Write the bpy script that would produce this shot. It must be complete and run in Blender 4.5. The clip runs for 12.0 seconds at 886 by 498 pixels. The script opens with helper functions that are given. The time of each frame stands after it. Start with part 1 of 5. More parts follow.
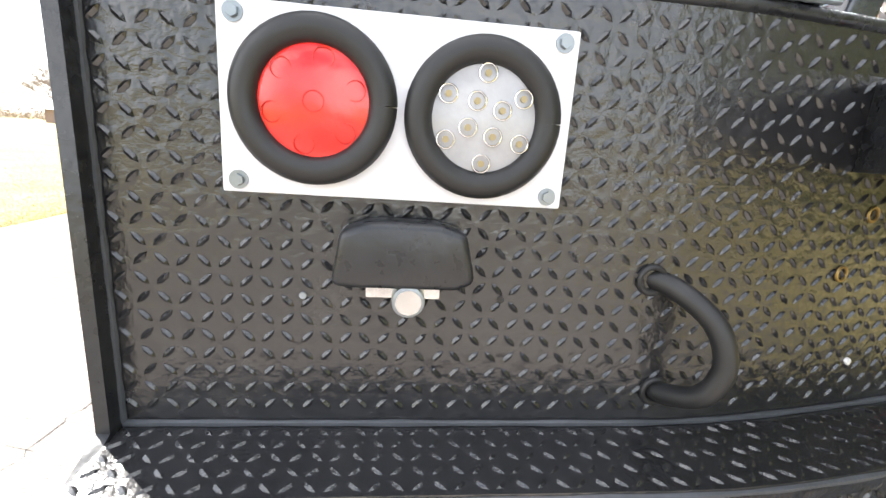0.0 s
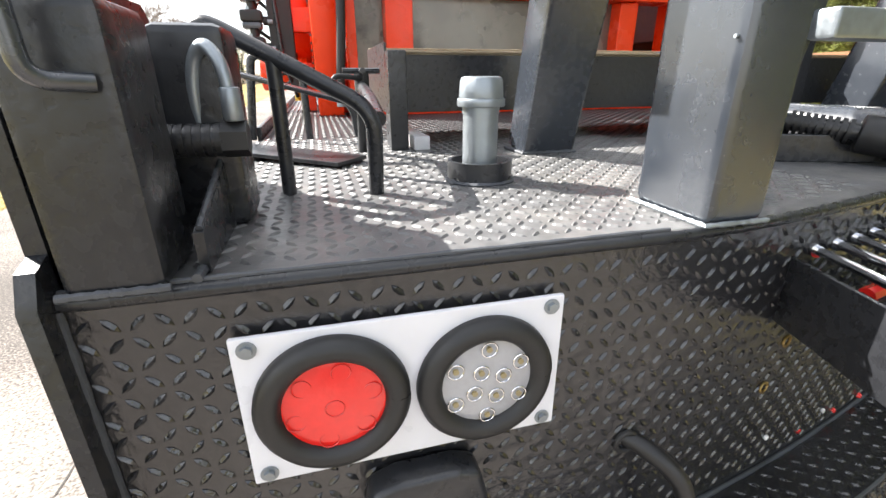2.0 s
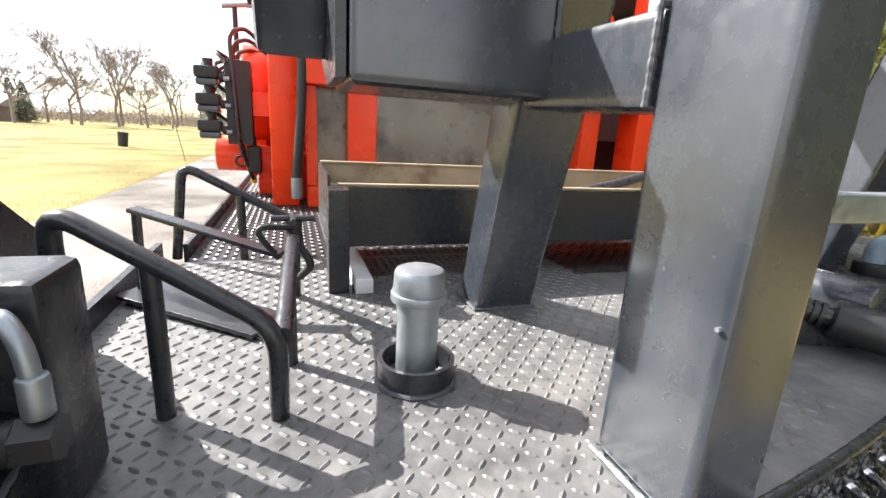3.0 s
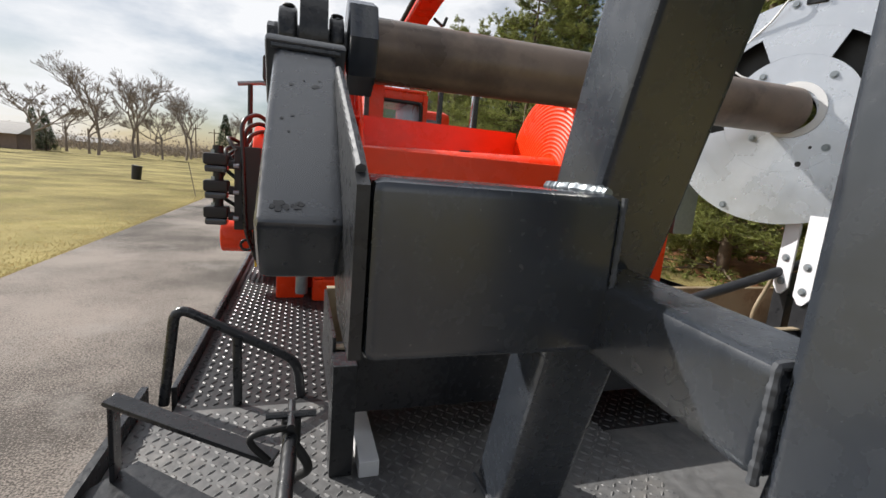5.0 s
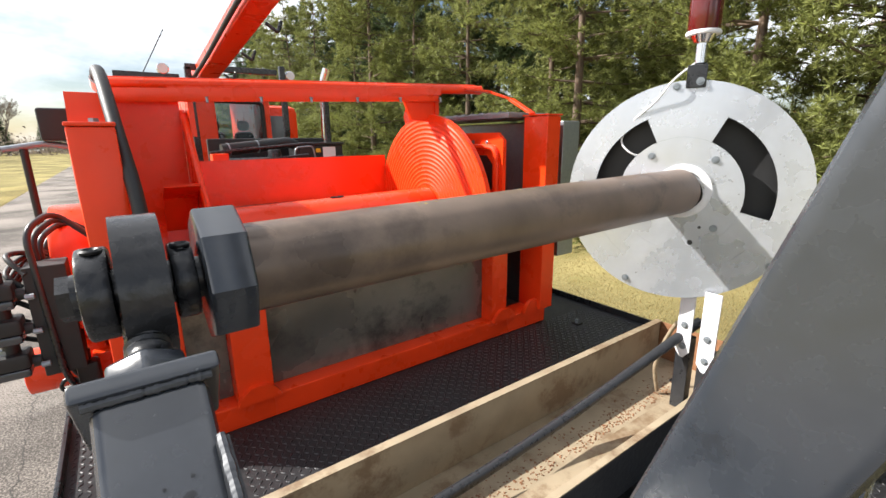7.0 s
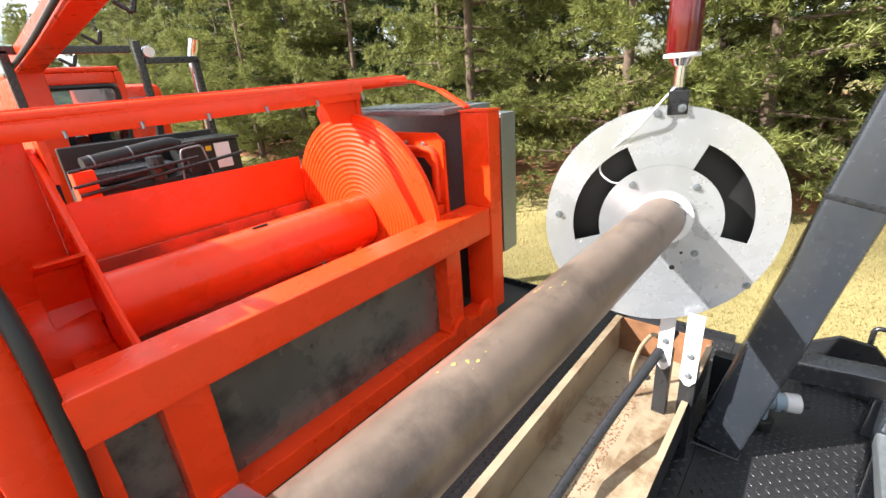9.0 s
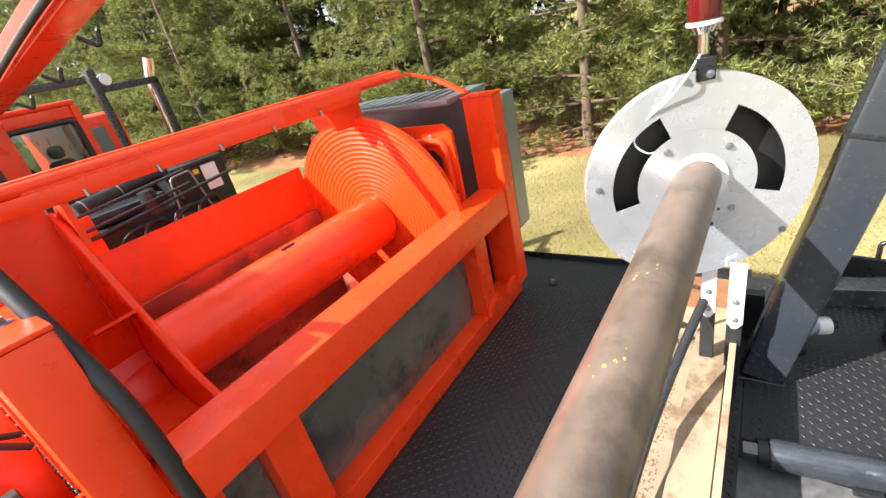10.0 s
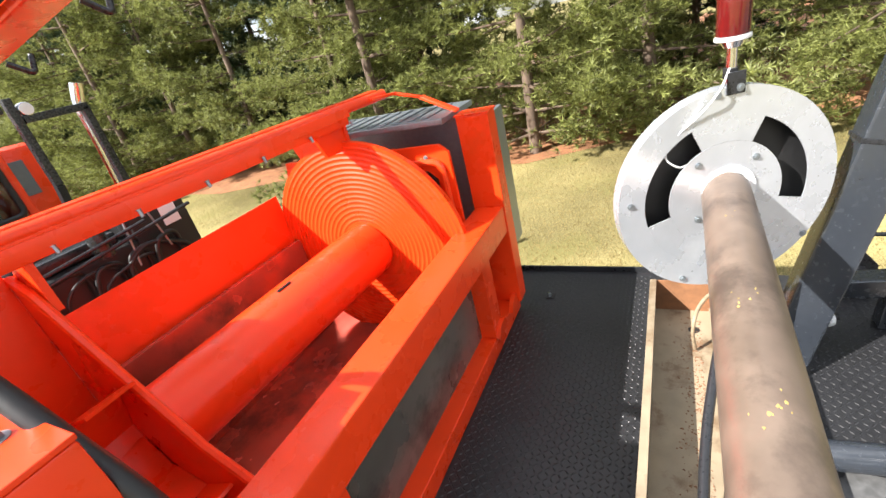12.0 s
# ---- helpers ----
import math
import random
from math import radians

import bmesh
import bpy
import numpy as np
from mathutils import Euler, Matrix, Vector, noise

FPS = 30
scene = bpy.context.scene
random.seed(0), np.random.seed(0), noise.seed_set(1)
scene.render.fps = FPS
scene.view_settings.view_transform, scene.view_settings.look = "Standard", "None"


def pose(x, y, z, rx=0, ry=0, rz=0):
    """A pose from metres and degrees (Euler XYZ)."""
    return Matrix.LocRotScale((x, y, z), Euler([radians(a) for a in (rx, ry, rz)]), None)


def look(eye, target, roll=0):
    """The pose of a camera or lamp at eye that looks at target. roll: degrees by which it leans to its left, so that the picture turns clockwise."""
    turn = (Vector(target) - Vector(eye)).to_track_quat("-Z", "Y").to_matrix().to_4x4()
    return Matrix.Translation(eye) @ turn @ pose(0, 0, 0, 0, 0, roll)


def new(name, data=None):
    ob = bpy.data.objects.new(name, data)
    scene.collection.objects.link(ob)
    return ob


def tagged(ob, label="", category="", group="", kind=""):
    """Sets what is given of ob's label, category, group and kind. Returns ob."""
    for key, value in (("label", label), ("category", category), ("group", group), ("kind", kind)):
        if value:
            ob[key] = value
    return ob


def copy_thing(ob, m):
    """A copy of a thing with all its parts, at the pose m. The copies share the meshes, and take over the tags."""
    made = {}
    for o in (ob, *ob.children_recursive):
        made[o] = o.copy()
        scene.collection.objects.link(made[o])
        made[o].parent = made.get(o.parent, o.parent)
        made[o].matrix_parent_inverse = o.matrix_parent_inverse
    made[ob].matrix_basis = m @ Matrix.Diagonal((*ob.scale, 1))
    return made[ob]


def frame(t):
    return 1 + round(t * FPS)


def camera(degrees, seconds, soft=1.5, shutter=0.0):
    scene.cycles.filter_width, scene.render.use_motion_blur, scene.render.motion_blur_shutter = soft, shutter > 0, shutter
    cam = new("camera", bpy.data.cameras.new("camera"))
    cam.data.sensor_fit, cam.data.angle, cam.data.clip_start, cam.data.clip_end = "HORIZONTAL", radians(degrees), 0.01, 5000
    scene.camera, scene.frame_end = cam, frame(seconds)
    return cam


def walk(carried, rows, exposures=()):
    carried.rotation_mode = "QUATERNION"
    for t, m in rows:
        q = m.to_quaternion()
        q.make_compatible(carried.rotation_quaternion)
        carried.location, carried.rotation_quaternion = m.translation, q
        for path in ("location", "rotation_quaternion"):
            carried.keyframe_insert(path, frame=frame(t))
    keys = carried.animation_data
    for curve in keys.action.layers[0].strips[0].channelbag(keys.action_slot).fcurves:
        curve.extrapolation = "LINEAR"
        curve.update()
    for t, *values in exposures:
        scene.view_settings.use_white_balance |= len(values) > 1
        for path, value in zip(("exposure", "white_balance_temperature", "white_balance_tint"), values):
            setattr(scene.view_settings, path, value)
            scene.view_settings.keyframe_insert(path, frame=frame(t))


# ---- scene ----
cam = camera(90.0, 12.0)
PATH = [
    (0, (-0.380, -0.109, 0.850), (-0.161, 1.824, 0.389), 4.0),
    (0.5, (-0.506, -0.137, 0.872), (-0.186, 1.766, 0.347), 4.0),
    (1, (-0.555, -0.153, 0.912), (-0.133, 1.696, 0.279), 2.6),
    (1.5, (-0.515, -0.128, 1.023), (-0.041, 1.685, 0.323), 0.7),
    (2, (-0.442, -0.045, 1.150), (0.048, 1.755, 0.429), -0.3),
    (2.5, (-0.399, 0.063, 1.231), (0.241, 1.870, 0.660), 1.7),
    (3, (-0.352, 0.103, 1.312), (0.285, 1.933, 0.815), 3.3),
    (3.5, (-0.329, 0.174, 1.371), (0.263, 2.031, 0.921), 3.8),
    (5.3, (-0.363, 0.291, 1.594), (0.260, 2.162, 1.259), 5.0),
    (5.5, (-0.385, 0.372, 1.648), (0.288, 2.215, 1.260), 3.9),
    (6, (-0.400, 0.459, 1.783), (0.434, 2.218, 1.325), 4.0),
    (6.5, (-0.354, 0.489, 1.838), (0.634, 2.145, 1.306), 2.3),
    (7, (-0.341, 0.543, 1.910), (0.798, 2.114, 1.427), -0.7),
    (7.2, (-0.322, 0.604, 1.933), (0.840, 2.160, 1.455), -2.2),
    (8.8, (-0.332, 0.843, 2.121), (1.051, 2.103, 1.414), -3.0),
    (9, (-0.327, 0.843, 2.154), (1.073, 2.074, 1.430), -4.6),
    (9.5, (-0.361, 0.871, 2.195), (1.079, 2.035, 1.438), -9.4),
    (10, (-0.448, 1.004, 2.262), (0.968, 2.135, 1.414), -13.4),
    (10.5, (-0.479, 1.095, 2.269), (0.914, 2.219, 1.377), -13.5),
    (11, (-0.491, 1.123, 2.300), (0.893, 2.240, 1.382), -12.9),
    (11.5, (-0.474, 1.150, 2.330), (0.915, 2.258, 1.410), -13.6),
    (12, (-0.472, 1.266, 2.331), (1.083, 2.184, 1.470), -14.5),
]
walk(cam, [(t, look(eye, target, roll)) for t, eye, target, roll in PATH],
     exposures=[(0, 2.7), (.5, 1.8), (1, 1.15), (1.5, 1.4), (2, 2.05), (2.5, 2.3), (3, 1.85), (3.6, 1.35), (5.3, .35), (6, .35), (6.5, .65), (7, 1.15), (9, 1.6), (12, 1.6)])

# ---- world and sun ----
world = bpy.data.worlds.new("world")
scene.world = world
world.use_nodes = True
wn, wl = world.node_tree.nodes, world.node_tree.links
sky = wn.new("ShaderNodeTexSky")
sky.sky_type, sky.sun_disc = "NISHITA", False
SUN_EL, SUN_AZ = radians(38), radians(-49)   # azimuth from +y, clockwise seen from above
sky.sun_elevation, sky.sun_rotation = SUN_EL, SUN_AZ
wn["Background"].inputs[1].default_value = 0.055
geo = wn.new("ShaderNodeTexCoord")
flat = wn.new("ShaderNodeMapping")
flat.inputs["Scale"].default_value = (1.0, 1.0, 2.6)
cloud = wn.new("ShaderNodeTexNoise")
cloud.inputs["Scale"].default_value, cloud.inputs["Detail"].default_value, cloud.inputs["Roughness"].default_value = 2.3, 8, 0.55
cover = wn.new("ShaderNodeMapRange")
cover.inputs[1].default_value, cover.inputs[2].default_value = 0.4, 0.6
blend = wn.new("ShaderNodeMix")
blend.data_type = "RGBA"
blend.inputs[7].default_value = (13.0, 13.2, 13.6, 1)
wl.new(geo.outputs["Generated"], flat.inputs[0])
wl.new(flat.outputs[0], cloud.inputs["Vector"])
wl.new(cloud.outputs[0], cover.inputs[0])
wl.new(cover.outputs[0], blend.inputs[0])
wl.new(sky.outputs[0], blend.inputs[6])
wl.new(blend.outputs[2], wn["Background"].inputs[0])
sun = new("sun", bpy.data.lights.new("sun", "SUN"))
sun.data.energy, sun.data.angle, sun.data.color = 5.0, radians(0.5), (1.0, 0.96, 0.9)
sun_dir = Vector((math.sin(SUN_AZ) * math.cos(SUN_EL), math.cos(SUN_AZ) * math.cos(SUN_EL), math.sin(SUN_EL)))
sun.matrix_world = look(sun_dir * 50, (0, 0, 0))


# ---- mesh helpers ----
def part(name, bm, material, parent=None, label="", smooth=40):
    """Link a bmesh as one mesh object, under parent when given."""
    me = bpy.data.meshes.new(name)
    bm.to_mesh(me)
    bm.free()
    me.materials.append(material)
    me.polygons.foreach_set("use_smooth", [True] * len(me.polygons))
    me.set_sharp_from_angle(angle=radians(smooth))
    ob = new(name, me)
    ob.parent = parent
    if label:
        tagged(ob, label)
    return ob


def thing(name, label, category, group="", kind="", at=(0, 0, 0)):
    ob = new(name)
    ob.location = at
    ob.empty_display_size = 0.1
    return tagged(ob, label, category, group, kind)


def add_box(bm, x0, x1, y0, y1, z0, z1, bevel=0.0, m=None):
    r = bmesh.ops.create_cube(bm, size=1)
    v = r["verts"]
    bmesh.ops.transform(bm, verts=v, matrix=Matrix.Translation(((x0 + x1) / 2, (y0 + y1) / 2, (z0 + z1) / 2)) @ Matrix.Diagonal((x1 - x0, y1 - y0, z1 - z0, 1)))
    if bevel:
        e = {e for w in v for e in w.link_edges}
        v = list({w for f in bmesh.ops.bevel(bm, geom=list(e), offset=bevel, segments=2, profile=0.5, affect="EDGES")["faces"] for w in f.verts} | {w for w in v if w.is_valid})
    if m:
        bmesh.ops.transform(bm, verts=v, matrix=m)
    return v


def axes(p0, p1, up=(0, 0, 1)):
    """A frame at p0 whose z runs to p1 and whose y is near up."""
    z = (Vector(p1) - Vector(p0)).normalized()
    u = Vector(up)
    if abs(u.dot(z)) > 0.99:
        u = Vector((0, 1, 0))
    x = u.cross(z).normalized()
    y = z.cross(x)
    m = Matrix((x, y, z)).transposed().to_4x4()
    m.translation = Vector(p0)
    return m


def add_beam(bm, p0, p1, w, h, up=(0, 0, 1), bevel=0.006):
    """A rounded rectangular bar from p0 to p1; h is along up."""
    d = (Vector(p1) - Vector(p0)).length
    return add_box(bm, -w / 2, w / 2, -h / 2, h / 2, 0, d, bevel, axes(p0, p1, up))


def add_cyl(bm, p0, p1, r, seg=20, r2=None, caps=True):
    d = (Vector(p1) - Vector(p0)).length
    m = axes(p0, p1) @ Matrix.Translation((0, 0, d / 2))
    return bmesh.ops.create_cone(bm, cap_ends=caps, segments=seg, radius1=r, radius2=r if r2 is None else r2, depth=d, matrix=m)["verts"]


def smooth_path(pts, n=6):
    """Catmull-Rom through pts."""
    p = [Vector(a) for a in pts]
    p = [2 * p[0] - p[1]] + p + [2 * p[-1] - p[-2]]
    out = []
    for a, b, c, d in zip(p, p[1:], p[2:], p[3:]):
        for k in range(n):
            t = k / n
            out.append(0.5 * (2 * b + (c - a) * t + (2 * a - 5 * b + 4 * c - d) * t * t + (3 * b - a - 3 * c + d) * t ** 3))
    return out + [p[-2]]


def round_path(pts, r, n=5):
    """A polyline whose corners are rounded by r."""
    p = [Vector(a) for a in pts]
    out = [p[0]]
    for a, b, c in zip(p, p[1:], p[2:]):
        u, w = (a - b).normalized(), (c - b).normalized()
        s = min(r, (a - b).length * 0.45, (c - b).length * 0.45)
        q0, q1 = b + u * s, b + w * s
        for k in range(n + 1):
            t = k / n
            out.append(q0 * (1 - t) ** 2 + b * 2 * t * (1 - t) + q1 * t * t)
    return out + [p[-1]]


def add_tube(bm, path, r, seg=10):
    """A pipe swept along a path."""
    p = [Vector(a) for a in path]
    rings, u = [], None
    for i, a in enumerate(p):
        z = (p[min(i + 1, len(p) - 1)] - p[max(i - 1, 0)]).normalized()
        if u is None:
            u = z.orthogonal().normalized()
        u = (u - z * u.dot(z)).normalized()
        w = z.cross(u)
        rad = r(i / (len(p) - 1)) if callable(r) else r
        rings.append([bm.verts.new(a + rad * (u * math.cos(2 * math.pi * k / seg) + w * math.sin(2 * math.pi * k / seg))) for k in range(seg)])
    for a, b in zip(rings, rings[1:]):
        for k in range(seg):
            bm.faces.new((a[k], a[(k + 1) % seg], b[(k + 1) % seg], b[k]))
    bm.faces.new(rings[0][::-1])
    bm.faces.new(rings[-1])


def add_prism(bm, outline, depth, m=None):
    """A plate: outline points (x, y) extruded by depth along z, then moved by m."""
    lo = [bm.verts.new((x, y, 0)) for x, y in outline]
    hi = [bm.verts.new((x, y, depth)) for x, y in outline]
    n = len(lo)
    bm.faces.new(lo[::-1])
    bm.faces.new(hi)
    for k in range(n):
        bm.faces.new((lo[k], lo[(k + 1) % n], hi[(k + 1) % n], hi[k]))
    if m:
        bmesh.ops.transform(bm, verts=lo + hi, matrix=m)
    bmesh.ops.recalc_face_normals(bm, faces=bm.faces[:])
    return lo + hi


YZ = Matrix(((0, 0, 1, 0), (1, 0, 0, 0), (0, 1, 0, 0), (0, 0, 0, 1)))   # outline (y, z), depth along x


# ---- materials ----
def shade(name, color, rough=0.5, metal=0.0, grain=30.0, vary=0.15, bump=0.1, dirt_sheen=None, spread=0.15, coat=0.0, island=0.0, big=2.5, through_light=0.0, gloss=0.5, tight=0.4):
    """A procedural surface: base colour varied at two scales, roughness variation, fine relief and optional blotches of
    dirt or, on ALU, painted sheen.
    """
    m = bpy.data.materials.new(name)
    m.use_nodes = True
    n, l = m.node_tree.nodes, m.node_tree.links
    b = n["Principled BSDF"]
    co = n.new("ShaderNodeTexCoord")
    fine, wide = n.new("ShaderNodeTexNoise"), n.new("ShaderNodeTexNoise")
    fine.inputs["Scale"].default_value, fine.inputs["Detail"].default_value = grain, 6
    wide.inputs["Scale"].default_value, wide.inputs["Detail"].default_value = big, 5
    for t in (fine, wide):
        l.new(co.outputs["Object"], t.inputs["Vector"])
    add = n.new("ShaderNodeMath")
    add.operation = "ADD"
    l.new(fine.outputs[0], add.inputs[0])
    l.new(wide.outputs[0], add.inputs[1])
    ramp = n.new("ShaderNodeMapRange")
    ramp.inputs[1].default_value, ramp.inputs[2].default_value = 1 - tight, 1 + tight
    ramp.inputs[3].default_value, ramp.inputs[4].default_value = 1 - vary, 1 + vary
    l.new(add.outputs[0], ramp.inputs[0])
    mul = n.new("ShaderNodeVectorMath")
    mul.operation = "SCALE"
    mul.inputs[0].default_value = color
    l.new(ramp.outputs[0], mul.inputs["Scale"])
    out = mul.outputs[0]
    if island:
        geo, var = n.new("ShaderNodeNewGeometry"), n.new("ShaderNodeMapRange")
        var.inputs[3].default_value, var.inputs[4].default_value = 1 - island, 1 + island
        l.new(geo.outputs["Random Per Island"], var.inputs[0])
        again = n.new("ShaderNodeVectorMath")
        again.operation = "SCALE"
        l.new(out, again.inputs[0])
        l.new(var.outputs[0], again.inputs["Scale"])
        out = again.outputs[0]
    if dirt_sheen:
        spots, cut, mix = n.new("ShaderNodeTexNoise"), n.new("ShaderNodeMapRange"), n.new("ShaderNodeMix")
        spots.inputs["Scale"].default_value, spots.inputs["Detail"].default_value, spots.inputs["Roughness"].default_value = dirt_sheen[1], 9, 0.7
        l.new(co.outputs["Object"], spots.inputs["Vector"])
        cut.inputs[1].default_value, cut.inputs[2].default_value, cut.inputs[4].default_value = dirt_sheen[2], dirt_sheen[2] + 0.12, dirt_sheen[3]
        l.new(spots.outputs[0], cut.inputs[0])
        mix.data_type = "RGBA"
        l.new(cut.outputs[0], mix.inputs[0])
        l.new(out, mix.inputs[6])
        mix.inputs[7].default_value = (*dirt_sheen[0], 1)
        out = mix.outputs[2]
    l.new(out, b.inputs["Base Color"])
    rr = n.new("ShaderNodeMapRange")
    rr.inputs[1].default_value, rr.inputs[2].default_value = 0.6, 1.4
    rr.inputs[3].default_value, rr.inputs[4].default_value = max(0.03, rough - spread), min(1, rough + spread)
    l.new(add.outputs[0], rr.inputs[0])
    l.new(rr.outputs[0], b.inputs["Roughness"])
    b.inputs["Metallic"].default_value = metal
    b.inputs["Specular IOR Level"].default_value = gloss
    b.inputs["Coat Weight"].default_value = coat
    b.inputs["Coat Roughness"].default_value = 0.12
    if bump:
        bp = n.new("ShaderNodeBump")
        bp.inputs["Strength"].default_value, bp.inputs["Distance"].default_value = bump, 0.004
        l.new(fine.outputs[0], bp.inputs["Height"])
        l.new(bp.outputs[0], b.inputs["Normal"])
    if through_light:
        leaf, both = n.new("ShaderNodeBsdfTranslucent"), n.new("ShaderNodeMixShader")
        both.inputs[0].default_value = through_light
        l.new(out, leaf.inputs[0])
        l.new(b.outputs[0], both.inputs[1])
        l.new(leaf.outputs[0], both.inputs[2])
        l.new(both.outputs[0], n["Material Output"].inputs[0])
    return m


BLACK = shade("gloss_black_paint", (0.02, 0.021, 0.024), 0.3, vary=0.35, grain=70, bump=0.25, spread=0.12)
TREAD = shade("black_tread_plate", (0.019, 0.019, 0.021), 0.21, gloss=0.9, vary=0.4, grain=75, bump=0.55, spread=0.1, dirt_sheen=((0.06, 0.055, 0.05), 5, 0.6, 0.4))
DECKING = shade("worn_black_decking", (0.019, 0.019, 0.021), 0.42, gloss=0.5, vary=0.4, grain=60, bump=0.3, spread=0.12, dirt_sheen=((0.045, 0.042, 0.04), 5, 0.6, 0.4))
DUSTY = shade("dusty_tread_plate", (0.1, 0.1, 0.101), 0.47, gloss=0.6, vary=0.5, grain=40, bump=0.5, spread=0.16, dirt_sheen=((0.19, 0.18, 0.168), 6, 0.5, 0.6))
GREY = shade("satin_grey_paint", (0.028, 0.033, 0.042), 0.25, gloss=1.0, vary=0.15, grain=60, bump=0.015, spread=0.08, dirt_sheen=((0.015, 0.015, 0.017), 13, 0.63, 0.6))
RED = shade("orange_red_paint", (0.84, 0.05, 0.007), 0.3, gloss=0.4, vary=0.1, grain=9, bump=0.05, spread=0.12, dirt_sheen=((0.55, 0.06, 0.01), 3, 0.6, 0.4))
TUB = shade("worn_red_drum_bed", (0.45, 0.14, 0.09), 0.22, 0.6, vary=0.3, grain=7, bump=0.1, dirt_sheen=((0.1, 0.06, 0.045), 2.5, 0.5, 0.8))
# pale blue-white blotches paint mottled sky reflections into the metal
ALU = shade("brushed_aluminium", (0.6, 0.63, 0.68), 0.26, 0.6, vary=0.1, grain=18, bump=0.02, spread=0.12, dirt_sheen=((0.74, 0.77, 0.82), 4, 0.56, 0.6))
STEEL = shade("brown_steel_pipe", (0.2, 0.148, 0.115), 0.36, 0.3, vary=0.35, grain=16, bump=0.1, dirt_sheen=((0.07, 0.052, 0.043), 3.5, 0.5, 0.7))
YELLOW = shade("yellow_crayon", (0.42, 0.31, 0.1), 0.8, vary=0.3, grain=80)
WELD = shade("dull_weld_metal", (0.07, 0.075, 0.085), 0.5, 0.2, vary=0.3, grain=90, bump=0.1)
ZINC = shade("galvanised", (0.29, 0.32, 0.345), 0.42, 0.75, vary=0.2, grain=60, bump=0.15)
CHROME = shade("bright_steel", (0.75, 0.75, 0.76), 0.16, 1.0, vary=0.05, grain=40, bump=0.02)
CREAM = shade("stained_cream_paint", (0.31, 0.25, 0.17), 0.5, vary=0.25, grain=12, bump=0.08, dirt_sheen=((0.14, 0.08, 0.04), 7, 0.5, 0.75))
RUST = shade("rusty_steel", (0.22, 0.1, 0.045), 0.75, vary=0.4, grain=30, bump=0.3)
SHEET = shade("dark_mill_sheet", (0.2, 0.188, 0.165), 0.3, 0.5, vary=0.45, grain=3.5, bump=0.03, dirt_sheen=((0.03, 0.03, 0.03), 3, 0.5, 0.7))
ASPHALT = shade("asphalt", (0.168, 0.148, 0.132), 0.9, gloss=0.15, tight=0.13, vary=0.6, grain=95, bump=1.0, big=0.5, dirt_sheen=((0.27, 0.25, 0.232), 0.8, 0.55, 0.6))
CRACKS = shade("dark_crack", (0.05, 0.045, 0.04), 0.95, vary=0.3)
GRASS = shade("dry_lawn", (0.235, 0.198, 0.088), 0.95, gloss=0.05, tight=0.2, vary=0.6, grain=75, bump=0.8, big=0.35, dirt_sheen=((0.18, 0.165, 0.06), 0.6, 0.5, 0.6))
MULCH = shade("pine_needle_litter", (0.3, 0.13, 0.06), 0.95, vary=0.5, grain=25, bump=0.8)
BLADE = shade("dry_grass_blades", (0.36, 0.285, 0.13), 0.9, gloss=0.1, vary=0.3, island=0.25, bump=0, through_light=0.5)
WHITE = shade("white_painted_plate", (0.72, 0.72, 0.76), 0.35, vary=0.05, bump=0.04)
RUBBER = shade("black_rubber", (0.015, 0.015, 0.016), 0.5, vary=0.2, grain=80, bump=0.1)
PVC = shade("blue_grey_pvc", (0.25, 0.33, 0.4), 0.4, vary=0.12)
PALE = shade("white_plastic", (0.75, 0.75, 0.76), 0.4, vary=0.06)
TREAD_Y = shade("yellow_handle", (0.7, 0.45, 0.02), 0.4)
BARK = shade("pine_bark", (0.13, 0.09, 0.065), 0.9, vary=0.4, grain=18, bump=0.7)
TWIG = shade("bare_twigs", (0.23, 0.19, 0.165), 0.9, vary=0.3)
NEEDLES = shade("pine_needles", (0.225, 0.245, 0.075), 0.5, vary=0.3, island=0.55, grain=3, bump=0, through_light=0.42)
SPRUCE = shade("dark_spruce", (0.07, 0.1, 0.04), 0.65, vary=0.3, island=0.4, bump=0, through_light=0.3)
BRASS = shade("dull_brass", (0.32, 0.22, 0.08), 0.4, 0.8, vary=0.2)
BRICK = shade("brown_brick", (0.26, 0.19, 0.16), 0.85, vary=0.2)
SHINGLE = shade("grey_shingles", (0.27, 0.26, 0.25), 0.9, vary=0.2)
HEDGE = shade("brown_brush", (0.3, 0.25, 0.21), 0.95, vary=0.3, island=0.4, bump=0)


def lens(name, color, rough=0.12, trans=0.0):
    m = shade(name, color, rough, vary=0.1, grain=90, bump=0.15, spread=0.03, coat=0.6)
    m.node_tree.nodes["Principled BSDF"].inputs["Transmission Weight"].default_value = trans
    return m


RED_LENS = lens("red_lens", (0.75, 0.02, 0.015))
DEEP_RED = lens("deep_red_lens", (0.62, 0.014, 0.01))
CLEAR_LENS = lens("clear_lens", (0.36, 0.36, 0.38), 0.15)
LED = lens("led_bowl", (0.5, 0.48, 0.4), 0.1)
AMBER = shade("led_chip", (0.3, 0.24, 0.12), 0.3)
GLASS = shade("tinted_glass", (0.13, 0.165, 0.19), 0.06, gloss=0.5, vary=0.1, bump=0, spread=0.02)
PANE = bpy.data.materials.new("sky_tinted_pane")
PANE.use_nodes = True
pb = PANE.node_tree.nodes["Principled BSDF"]
# blue base colour stands in for sky reflected in the see-through pane
pb.inputs["Base Color"].default_value = (0.5, 0.66, 0.78, 1)
pb.inputs["Transmission Weight"].default_value, pb.inputs["Roughness"].default_value, pb.inputs["IOR"].default_value = 1.0, 0.02, 1.45
